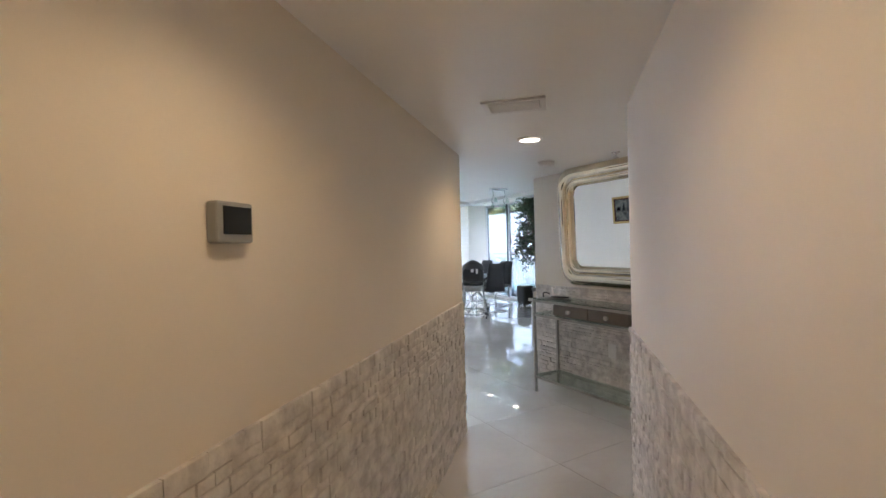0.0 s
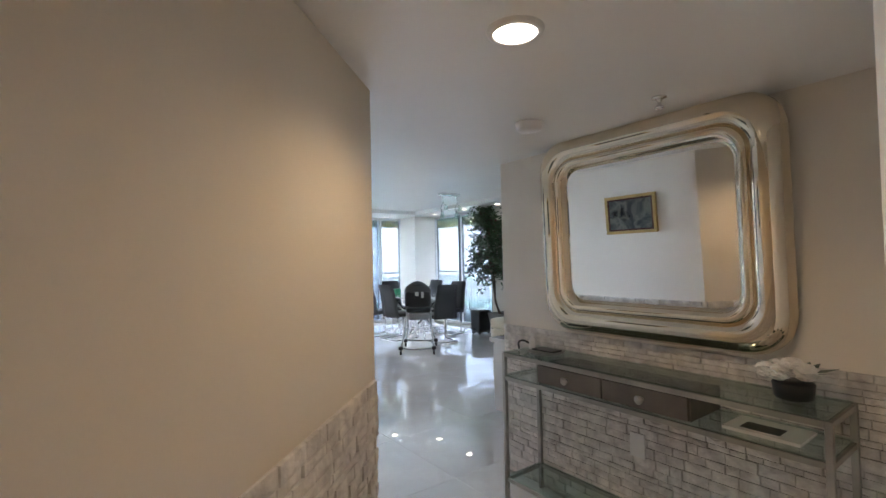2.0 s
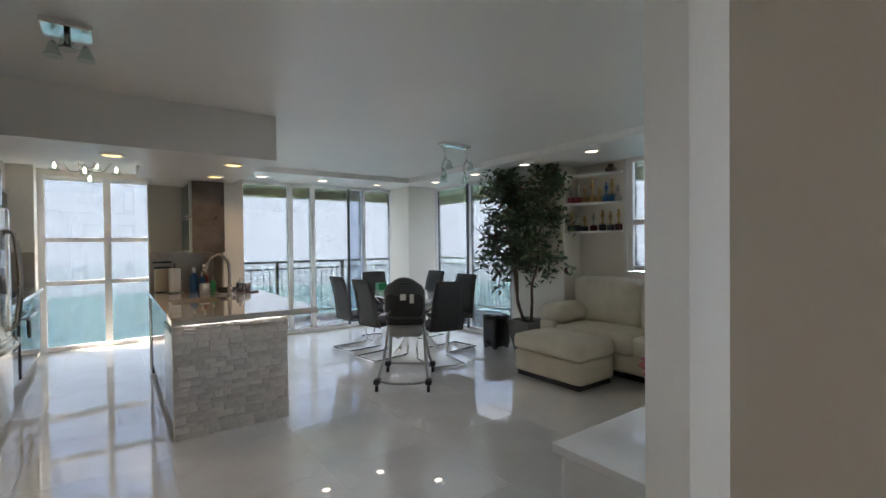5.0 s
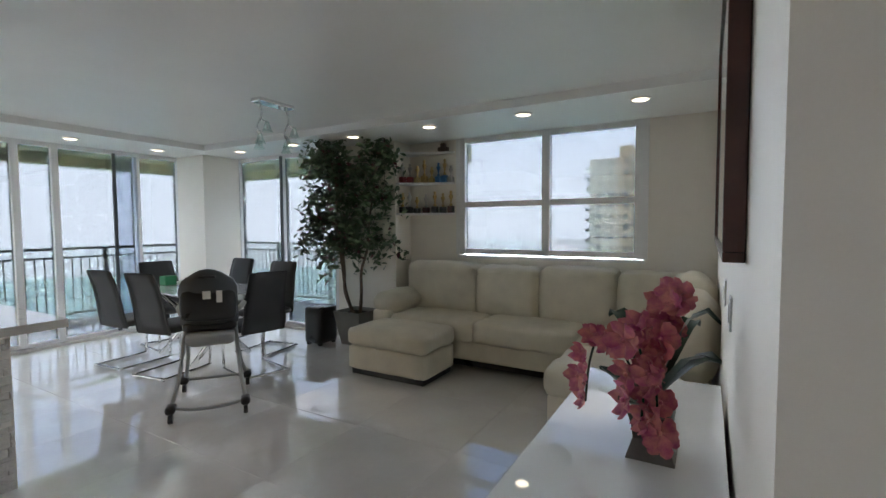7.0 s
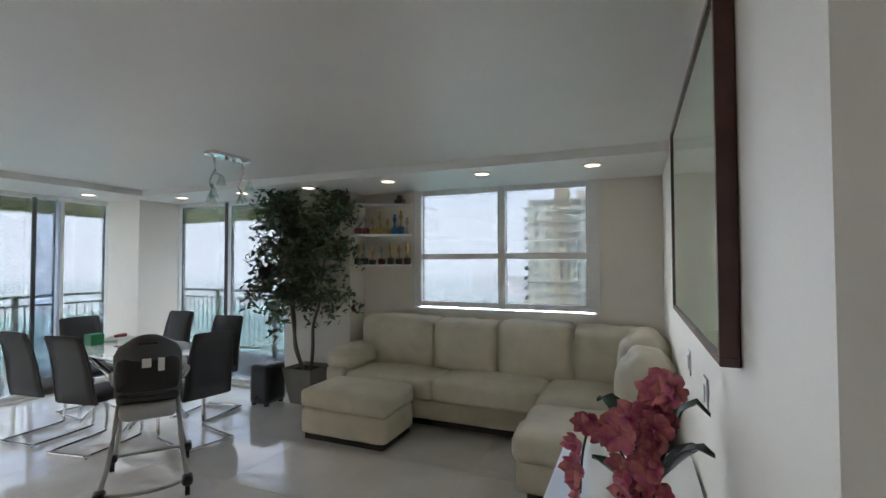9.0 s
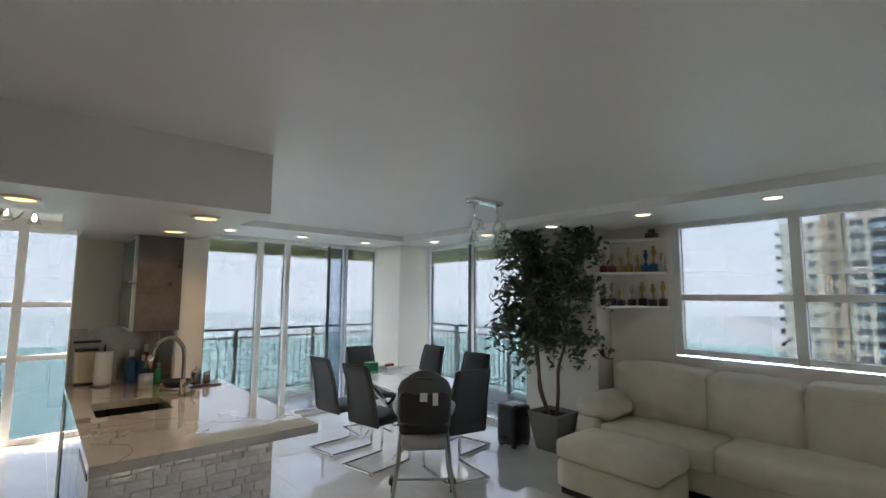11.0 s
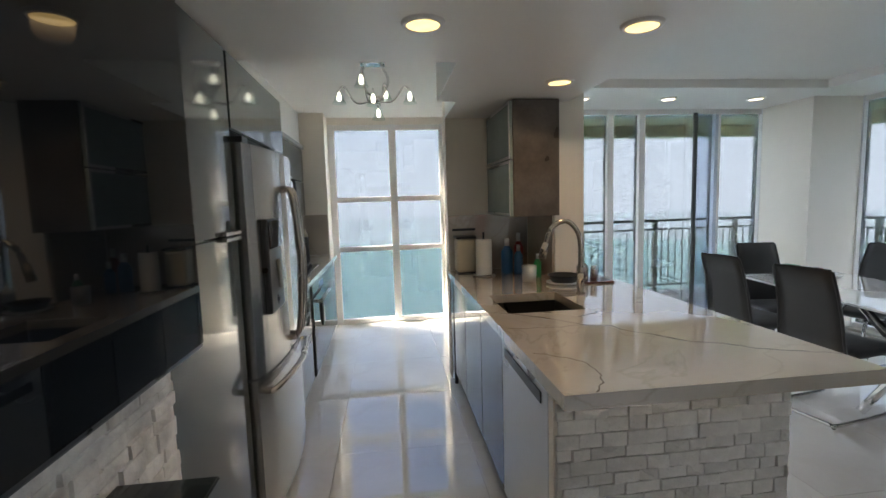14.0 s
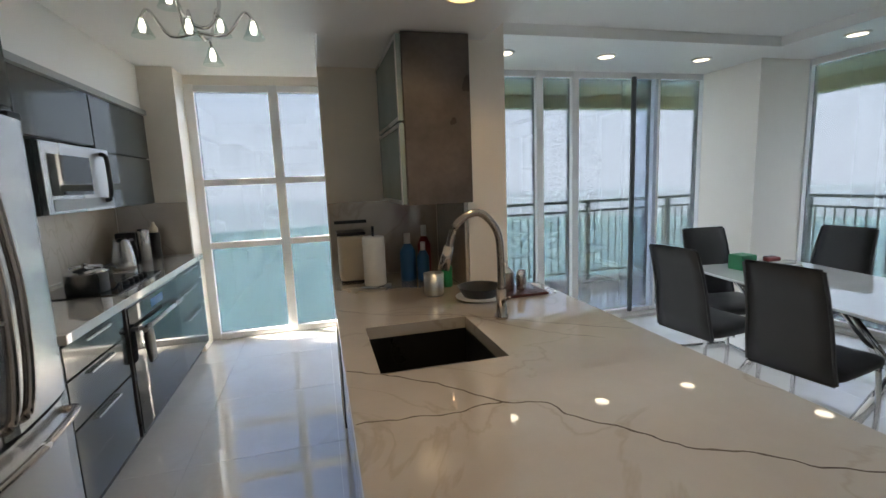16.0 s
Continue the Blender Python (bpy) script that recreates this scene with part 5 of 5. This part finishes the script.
def base_run():
    t = base("base_cabinets", 1.7, 10.1, 0, "dark grey glass-fronted kitchen base cabinets with pale worktop", "cabinet")
    box("body", (1.37, 8.98, 0.10), (1.95, 11.31, 0.86), GREYGLOSS, t)
    box("plinth", (1.45, 8.98, 0), (1.90, 11.31, 0.10), BLACK, t)
    box("worktop", (1.365, 8.98, 0.865), (2.0, 11.315, 0.91), QUARTZ, t, 0.004)
    for y0, y1, rows in ((8.99, 9.60, ((0.11, 0.48), (0.49, 0.70), (0.71, 0.85))), (10.56, 11.30, ((0.11, 0.48), (0.49, 0.70), (0.71, 0.85)))):
        for z0, z1 in rows:
            d = box("drawer_front", (1.952, y0, z0), (1.972, y1 - 0.005, z1), GREYGLOSS, t, 0.002)
            box("handle", (1.972, y0 + 0.18, z1 - 0.03), (1.99, y1 - 0.18, z1 - 0.018), STEEL, d, 0.003)
    box("splashback", (1.362, 8.98, 0.912), (1.372, 11.31, 1.37), QUARTZ, t)
    box("splashback_end", (1.38, 11.302, 0.912), (1.92, 11.314, 1.37), QUARTZ, t)
    ov = base("oven", 1.97, 10.1, 0.1, "built-in dark glass oven with a bar handle", "oven")
    box("front", (1.955, 9.63, 0.12), (1.985, 10.53, 0.845), SCREEN, ov, 0.003)
    box("trim", (1.95, 9.61, 0.11), (1.98, 10.55, 0.855), BLACK, ov, 0.003)
    tube("handle", [(2.03, 9.70, 0.70), (2.03, 10.46, 0.70)], 0.013, STEEL, ov, 10)
    for lo, hi in (((1.984, 9.74, 0.69), (2.03, 9.76, 0.71)), ((1.984, 10.40, 0.69), (2.03, 10.42, 0.71))):
        box("handle_post", lo, hi, STEEL, ov)
    box("display", (1.9855, 9.98, 0.765), (1.987, 10.2, 0.815), BLUE, ov)
    towel = base("dish_towel", 2.03, 9.85, 0.4, "dark cloth hanging over the oven handle", "towel")
    cushion("cloth", (2.02, 9.71, 0.50), (2.045, 9.80, 0.72), BLACK, towel, 0.004, 0.01, 6, 0.01)
    hob = base("cooktop", 1.72, 10.08, 0.91, "black glass electric cooktop", "cooktop")
    box("glass", (1.48, 9.72, 0.911), (1.92, 10.46, 0.917), SCREEN, hob, 0.002)
    for k in range(5):
        lathe("knob", [(0.018, 0), (0.018, 0.02), (0.014, 0.024)], (1.86, 10.0 + 0.08 * k, 0.9175), BLACK, hob, 14)
    return t


base_run()
pot = base("cooking_pot", 1.75, 9.66, 0.91, "steel cooking pot with a glass lid", "pot")
lathe("body", [(0.10, 0.0), (0.105, 0.005), (0.105, 0.11), (0.11, 0.114)], (1.72, 9.86, 0.918), STEEL, pot, 24)
lathe("lid", [(0.108, 0.115), (0.07, 0.135), (0.015, 0.142), (0.015, 0.16), (0.022, 0.165)], (1.72, 9.86, 0.918), CHROME, pot, 24)
pot2 = base("saucepan", 1.55, 10.3, 0.917, "small steel saucepan with a handle", "pot")
lathe("body", [(0.08, 0.0), (0.085, 0.005), (0.085, 0.10), (0.088, 0.102)], (1.58, 10.2, 0.918), STEEL, pot2, 22)
tube("handle", curve_pts([(1.62, 10.27, 0.99), (1.66, 10.33, 1.0), (1.68, 10.38, 0.97)], 4), 0.008, BLACK, pot2)


def microwave():
    t = base("microwave", 1.6, 9.9, 1.37, "stainless over-range microwave with a black curved handle", "microwave")
    box("body", (1.37, 9.52, 1.372), (1.72, 10.30, 1.745), BLACK, t, 0.004)
    d = box("door", (1.722, 9.525, 1.376), (1.755, 10.295, 1.742), STEEL, t, 0.004)
    box("window", (1.7555, 9.58, 1.47), (1.758, 10.02, 1.68), SCREEN, d)
    box("panel", (1.7555, 9.58, 1.39), (1.758, 10.28, 1.45), GREYPLASTIC, d)
    tube("handle", curve_pts([(1.757, 10.17, 1.71), (1.79, 10.16, 1.69), (1.80, 10.15, 1.58), (1.79, 10.16, 1.45), (1.757, 10.17, 1.43)], 5), 0.014, BLACK, d, 8)


microwave()
uc = base("wall_cabinets", 1.55, 10.1, 1.37, "dark grey glass wall cabinets above the worktop", "cabinet")
box("body", (1.365, 8.98, 1.77), (1.66, 10.31, 2.10), GREYGLOSS, uc)
box("body", (1.365, 10.315, 1.37), (1.66, 11.30, 2.10), GREYGLOSS, uc)
box("body", (1.365, 8.98, 1.37), (1.66, 9.50, 1.765), GREYGLOSS, uc)
box("door", (1.662, 9.52, 1.775), (1.682, 10.305, 2.095), GREYGLOSS, uc, 0.002)
box("door", (1.662, 8.985, 1.375), (1.682, 9.505, 2.095), GREYGLOSS, uc, 0.002)
for z0, z1 in ((1.375, 1.735), (1.745, 2.095)):
    box("door", (1.662, 10.32, z0), (1.682, 11.295, z1), GREYGLOSS, uc, 0.002)
box("cornice", (1.365, 8.975, 2.102), (1.70, 11.31, 2.14), GREYPLASTIC, uc)
structure(box("ceiling_bulkhead", (1.36, 8.98, 2.142), (1.66, 11.32, H), CEIL), "white bulkhead over the kitchen wall cabinets")

kettle = base("kettle", 1.55, 10.85, 0.91, "steel electric kettle with a black handle", "kettle")
lathe("body", [(0.075, 0.0), (0.08, 0.02), (0.07, 0.12), (0.055, 0.20), (0.05, 0.215), (0.012, 0.23)], (1.6, 10.72, 0.911), STEEL, kettle, 22)
tube("handle", curve_pts([(1.62, 10.77, 1.11), (1.64, 10.83, 1.11), (1.65, 10.84, 1.02), (1.63, 10.79, 0.95)], 5), 0.011, BLACK, kettle)
cm = base("coffee_maker", 1.6, 11.0, 0.91, "black and steel capsule coffee maker", "coffee maker")
box("body", (1.48, 10.93, 0.911), (1.62, 11.07, 1.16), BLACK, cm, 0.012)
lathe("tank", [(0.045, 0.0), (0.045, 0.25), (0.04, 0.27)], (1.66, 10.98, 0.911), STEEL, cm, 18)
gr = base("grinder", 1.68, 11.18, 0.91, "tall black pepper grinder with a pink top", "grinder")
lathe("body", [(0.045, 0), (0.04, 0.1), (0.042, 0.22)], (1.68, 11.18, 0.911), BLACK, gr, 16)
lathe("top", [(0.03, 0.221), (0.034, 0.25), (0.015, 0.29), (0.012, 0.31)], (1.68, 11.18, 0.911), LEATHER, gr, 14)


def peninsula():
    t = base("peninsula", 3.5, 8.3, 0, "kitchen peninsula with quartz top and split marble front", "kitchen island")
    boxes("carcass", [((3.115, 7.345, 0.09), (3.90, 9.05, 0.70)), ((3.115, 7.345, 0.70), (3.14, 9.05, 0.858)), ((3.64, 7.345, 0.70), (3.90, 9.05, 0.858)), ((3.14, 7.345, 0.70), (3.64, 8.1, 0.858)), ((3.14, 8.66, 0.70), (3.64, 9.05, 0.858)), ((3.115, 9.051, 0.09), (3.74, 9.65, 0.858))], GREYGLOSS, t)
    box("plinth", (3.17, 7.345, 0.0), (3.90, 9.05, 0.089), BLACK, t)
    box("end_panel", (3.085, 7.30, 0), (3.90, 7.343, 0.858), WALL, t)
    box("side_panel", (3.902, 7.30, 0), (3.92, 9.05, 0.858), WALL, t)
    box("end_post", (3.085, 9.52, 0.0), (3.113, 9.655, 0.86), GREYGLOSS, t, 0.003)
    dw = box("dishwasher_door", (3.088, 7.36, 0.10), (3.112, 7.96, 0.855), STEEL, t, 0.003)
    box("dishwasher_grip", (3.083, 7.42, 0.775), (3.0875, 7.90, 0.815), BLACK, dw)
    for y0, y1 in ((7.97, 8.45), (8.46, 8.98), (8.99, 9.51)):
        box("door", (3.09, y0, 0.10), (3.112, y1, 0.855), GREYGLOSS, t, 0.002)
    x0, x1, y0, y1 = 3.17, 3.58, 8.14, 8.60
    boxes("worktop", [((3.07, 7.17, 0.862), (4.135, y0, 0.91)), ((3.07, y0, 0.862), (x0, y1, 0.91)), ((x1, y0, 0.862), (4.135, y1, 0.91)), ((3.07, y1, 0.862), (4.135, 9.055, 0.91)), ((3.07, 9.055, 0.862), (3.755, 9.655, 0.91))], QUARTZ, t)
    boxes("sink", [((x0 - 0.01, y0 - 0.01, 0.705), (x1 + 0.01, y1 + 0.01, 0.715)), ((x0 - 0.012, y0 - 0.012, 0.715), (x0 - 0.002, y1 + 0.012, 0.861)), ((x1 + 0.002, y0 - 0.012, 0.715), (x1 + 0.012, y1 + 0.012, 0.861)), ((x0 - 0.002, y0 - 0.012, 0.715), (x1 + 0.002, y0 - 0.002, 0.861)), ((x0 - 0.002, y1 + 0.002, 0.715), (x1 + 0.002, y1 + 0.012, 0.861))], BLACK, t)
    lathe("drain", [(0.04, 0), (0.045, 0.003), (0.02, 0.004)], (3.4, 8.4, 0.7155), STEEL, t, 18)
    box("led_strip", (3.14, 7.285, 0.848), (3.88, 7.297, 0.858), LED, t)
    return t


isle = peninsula()


def vein(points, w):
    """A dark natural vein lying in the worktop."""
    pts = curve_pts([(x, y, 0) for x, y in points], 8)
    bm = bmesh.new()
    rows = []
    for i, p in enumerate(pts):
        d = pts[min(i + 1, len(pts) - 1)] - pts[max(i - 1, 0)]
        s = Vector((-d.y, d.x, 0)).normalized()
        j = 0.012 * noise.noise(Vector((p.x * 25, p.y * 25, 1)))
        wd = w * (0.55 + 0.8 * abs(noise.noise(Vector((p.x * 40, p.y * 40, 5)))))
        rows.append((bm.verts.new(p + s * (j + wd) + Vector((0, 0, 0.9104))), bm.verts.new(p + s * (j - wd) + Vector((0, 0, 0.9104)))))
    for a, b in zip(rows, rows[1:]):
        bm.faces.new((a[0], a[1], b[1], b[0]))
    finish("vein", bm, VEIN, isle)


vein(((3.072, 8.2), (3.21, 8.11), (3.34, 7.99), (3.44, 7.87), (3.54, 7.82), (3.565, 7.75), (3.66, 7.65), (3.72, 7.56), (3.84, 7.49), (3.92, 7.42), (4.13, 7.32)), 0.0042)
vein(((3.075, 7.875), (3.21, 7.86), (3.34, 7.857), (3.44, 7.865)), 0.0036)
vein(((3.10, 7.55), (3.19, 7.48), (3.25, 7.38), (3.22, 7.25), (3.17, 7.173)), 0.0036)
vein(((3.08, 8.9), (3.2, 8.80), (3.33, 8.72), (3.5, 8.66), (3.7, 8.52), (3.85, 8.4), (4.1, 8.22)), 0.0024)
vein(((3.6, 8.62), (3.66, 8.5), (3.8, 8.3), (3.95, 8.18)), 0.002)


def faucet():
    t = base("kitchen_faucet", 3.72, 8.62, 0.91, "tall brushed nickel gooseneck pull-down faucet", "faucet")
    x, y = 3.71, 8.52
    lathe("base", [(0.028, 0), (0.028, 0.012), (0.022, 0.02), (0.02, 0.12)], (x, y, 0.911), BRUSHED, t, 18)
    tube("neck", curve_pts([(x, y, 1.0), (x, y, 1.18), (x - 0.015, y, 1.27), (x - 0.07, y, 1.335), (x - 0.13, y, 1.335), (x - 0.185, y, 1.29), (x - 0.21, y, 1.21)], 6), 0.015, BRUSHED, t, 12)
    tube("spray_head", [(x - 0.21, y, 1.22), (x - 0.235, y, 1.13)], 0.020, BRUSHED, t, 12, 0.023)
    tube("lever", [(x, y - 0.02, 0.985), (x - 0.005, y - 0.10, 1.02)], 0.008, BRUSHED, t, 8)


faucet()

wc = base("wall_cabinet", 3.58, 9.3, 1.36, "grey wall cabinet with frosted glass doors", "cabinet")
box("body", (3.435, 8.955, 1.36), (3.752, 9.65, 2.13), GREYPANEL, wc, 0.002)
for z0, z1 in ((1.365, 1.735), (1.745, 2.12)):
    d = box("door", (3.412, 8.96, z0), (3.433, 9.645, z1), FROST, wc, 0.002)
    boxes("frame", [((3.408, 8.957, z0), (3.4115, 9.645, z0 + 0.018)), ((3.408, 8.957, z1 - 0.018), (3.4115, 9.645, z1)), ((3.408, 8.957, z0 + 0.018), (3.4115, 8.975, z1 - 0.018))], STEEL, d)
splash = structure(boxes("splashback", [((3.085, 9.645, 0.912), (3.74, 9.657, 1.36)), ((3.742, 9.07, 0.912), (3.757, 9.64, 1.36))], QUARTZ), "polished stone splashback")

pt = base("paper_towel", 3.30, 9.35, 0.91, "white paper towel roll on a steel stand", "paper towel")
lathe("roll", [(0.058, 0.012), (0.060, 0.02), (0.060, 0.27), (0.055, 0.275)], (3.30, 9.32, 0.911), PAPER, pt, 26)
lathe("stand", [(0.085, 0), (0.085, 0.009), (0.02, 0.0115)], (3.30, 9.32, 0.911), STEEL, pt, 26)
tube("rod", [(3.30, 9.32, 1.186), (3.30, 9.32, 1.24)], 0.007, BLACK, pt)
can = base("bread_bin", 3.18, 9.5, 0.91, "cream kitchen canister with dark bands", "canister")
box("bin", (3.12, 9.46, 0.92), (3.27, 9.62, 1.18), LEATHER, can, 0.02)
box("lid", (3.115, 9.455, 1.181), (3.275, 9.625, 1.20), BLACK, can, 0.006)
box("foot", (3.125, 9.465, 0.911), (3.265, 9.615, 0.92), BLACK, can)
rod = base("knife_bar", 3.2, 9.64, 1.24, "dark magnetic knife bar on the splashback", "knife bar")
box("bar", (3.11, 9.628, 1.235), (3.30, 9.6445, 1.255), BLACK, rod, 0.003)


def bottle(x, y, r, h, mat, name, label):
    t = base(name, x, y, 0.91, label, "bottle", "things by the sink")
    lathe("body", [(r * 0.95, 0), (r, 0.01), (r, h * 0.62), (r * 0.45, h * 0.78)], (x, y, 0.911), mat, t, 16)
    lathe("cap", [(r * 0.42, h * 0.785), (r * 0.42, h)], (x, y, 0.911), WHITE if mat is not WHITE else BLUE, t, 12)


bottle(3.50, 9.40, 0.045, 0.27, BLUE, "detergent_bottle", "blue detergent bottle by the splashback")
bottle(3.58, 9.36, 0.035, 0.22, BLUE, "soap_bottle", "small blue soap bottle by the splashback")
bottle(3.62, 9.5, 0.04, 0.30, RED, "sauce_bottle", "dark red sauce bottle by the splashback")
bottle(3.66, 9.15, 0.028, 0.17, GREEN, "dish_soap", "green dish soap bottle near the sink")
mug = base("utensil_cup", 3.55, 9.0, 0.91, "steel cup standing by the sink", "cup")
lathe("body", [(0.042, 0), (0.048, 0.01), (0.05, 0.11), (0.045, 0.11), (0.043, 0.02)], (3.55, 9.0, 0.911), STEEL, mug, 20)
pan = base("frying_pan", 3.73, 8.86, 0.91, "dark frying pan resting on a plate", "pan")
lathe("plate", [(0.07, 0), (0.115, 0.012), (0.118, 0.015)], (3.735, 8.84, 0.911), WHITE, pan, 28)
lathe("body", [(0.08, 0.016), (0.105, 0.06), (0.11, 0.062), (0.10, 0.055), (0.078, 0.022)], (3.735, 8.84, 0.911), BLACK, pan, 28)
cut = base("serving_board", 3.95, 8.85, 0.91, "dark wooden serving board", "board")
box("board", (3.83, 8.78, 0.911), (4.06, 8.99, 0.924), MAHOGANY, cut, 0.004)
jar = base("sugar_jar", 3.9, 8.9, 0.924, "glass and steel sugar jar with a lid", "jar")
lathe("body", [(0.035, 0), (0.04, 0.01), (0.04, 0.085), (0.042, 0.09), (0.02, 0.11), (0.008, 0.115), (0.01, 0.14)], (3.89, 8.90, 0.925), STEEL, jar, 18)
for x, y in ((3.955, 8.87), (3.99, 8.93)):
    sh = base("spice_shaker", x, y, 0.924, "small steel spice shaker", "shaker", "spice shakers")
    lathe("body", [(0.02, 0), (0.022, 0.01), (0.02, 0.06), (0.021, 0.062), (0.018, 0.085)], (x, y, 0.925), STEEL, sh, 14)


def kitchen_lamp():
    x, y = 2.53, 9.42
    t = base("kitchen_ceiling_lamp", x, y, H, "curly chrome ceiling lamp with five lit glass shades", "ceiling lamp")
    box("plate", (x - 0.09, y - 0.05, H - 0.03), (x + 0.09, y + 0.05, H), CHROME, t, 0.006)
    ends = ((-0.25, 0.05, -0.20), (-0.08, -0.12, -0.12), (0.09, 0.10, -0.17), (0.26, -0.05, -0.22), (0.0, -0.17, -0.26), (0.03, 0.15, -0.30))
    tube("coil", curve_pts([(x - 0.05, y, H - 0.03), (x - 0.08, y, H - 0.10), (x - 0.04, y, H - 0.22), (x + 0.05, y, H - 0.25), (x + 0.11, y, H - 0.14), (x + 0.06, y, H - 0.03)], 6), 0.009, CHROME, t)
    for dx, dy, dz in ends:
        tube("arm", curve_pts([(x, y, H - 0.275), (x + dx * 0.5, y + dy * 0.5, H - 0.29), (x + dx * 0.85, y + dy * 0.85, H + dz + 0.03), (x + dx, y + dy, H + dz)], 5), 0.007, CHROME, t, 8)
        bm = bmesh.new()
        bm_lathe(bm, [(0.012, 0), (0.02, -0.015), (0.032, -0.05), (0.052, -0.09)], (x + dx, y + dy, H + dz), 14, cap=False)
        finish("shade", bm, GREENGLASS, t, True)
        lathe("bulb", [(0.012, -0.07), (0.017, -0.045), (0.008, -0.01)], (x + dx, y + dy, H + dz), LAMPGLASS, t, 10)


kitchen_lamp()

# ---- stone courses and floor tiles ----
ledger(isle, (3.09, 7.298, 0), (1, 0, 0), (0, -1, 0), 0.825, 0.845, 11, 280)
ledger(hall_left, (-0.95, -0.02, 0), (1, 1, 0), (1, -1, 0), 4.21, 0.97, 12, 180, keep=lambda u, z: u > 2.9)
ledger(hall_right, (-0.1, -0.663, 0), (1, 1, 0), (-1, 1, 0), 3.15, 0.97, 13, 90, keep=lambda u, z: u > 2.4)
ledger(mirror_wall, (3.41, 1.57, 0), (0, 1, 0), (-1, 0, 0), 2.12, 0.97, 14, 60, keep=lambda u, z: u > 1.7)
ledger(tv_wall, (2.03, 2.98, 0), (0, 1, 0), (1, 0, 0), 1.8, 0.97, 15, 0)
ledger(tv_wall, (2.03, 5.0, 0), (0, 1, 0), (1, 0, 0), 2.14, 1.12, 16, 60, keep=lambda u, z: u > 1.4 and z > 0.3)

floor = bpy.data.objects["floor"]
TW = 0.8
for i in range(-4, 8):
    for j in range(-4, 15):
        x0, y0 = 1.46 - 0.02 + i * TW, -0.2 + j * TW
        x1, y1 = min(x0 + TW, 7.9), min(y0 + TW, 11.7)
        if x1 - x0 < 0.05 or y1 - y0 < 0.05:
            continue
        if y1 < 1.4 and (x0 - y1 > 1.0 or x1 - y0 < -1.4):
            continue
        me = bpy.data.meshes.new("floor_tile")
        a, b, g, e = x1 - x0, y1 - y0, 0.0004, 0.0005
        me.from_pydata([(g, g, -0.006), (a - g, g, -0.006), (a - g, b - g, -0.006), (g, b - g, -0.006), (g + e, g + e, 0), (a - g - e, g + e, 0), (a - g - e, b - g - e, 0), (g + e, b - g - e, 0)], [], [(4, 5, 6, 7), (0, 1, 5, 4), (1, 2, 6, 5), (2, 3, 7, 6), (3, 0, 4, 7)])
        me.materials.append(TILE)
        ob = new("floor_tile", me)
        ob.location = (x0, y0, 0)
        ob.parent = floor
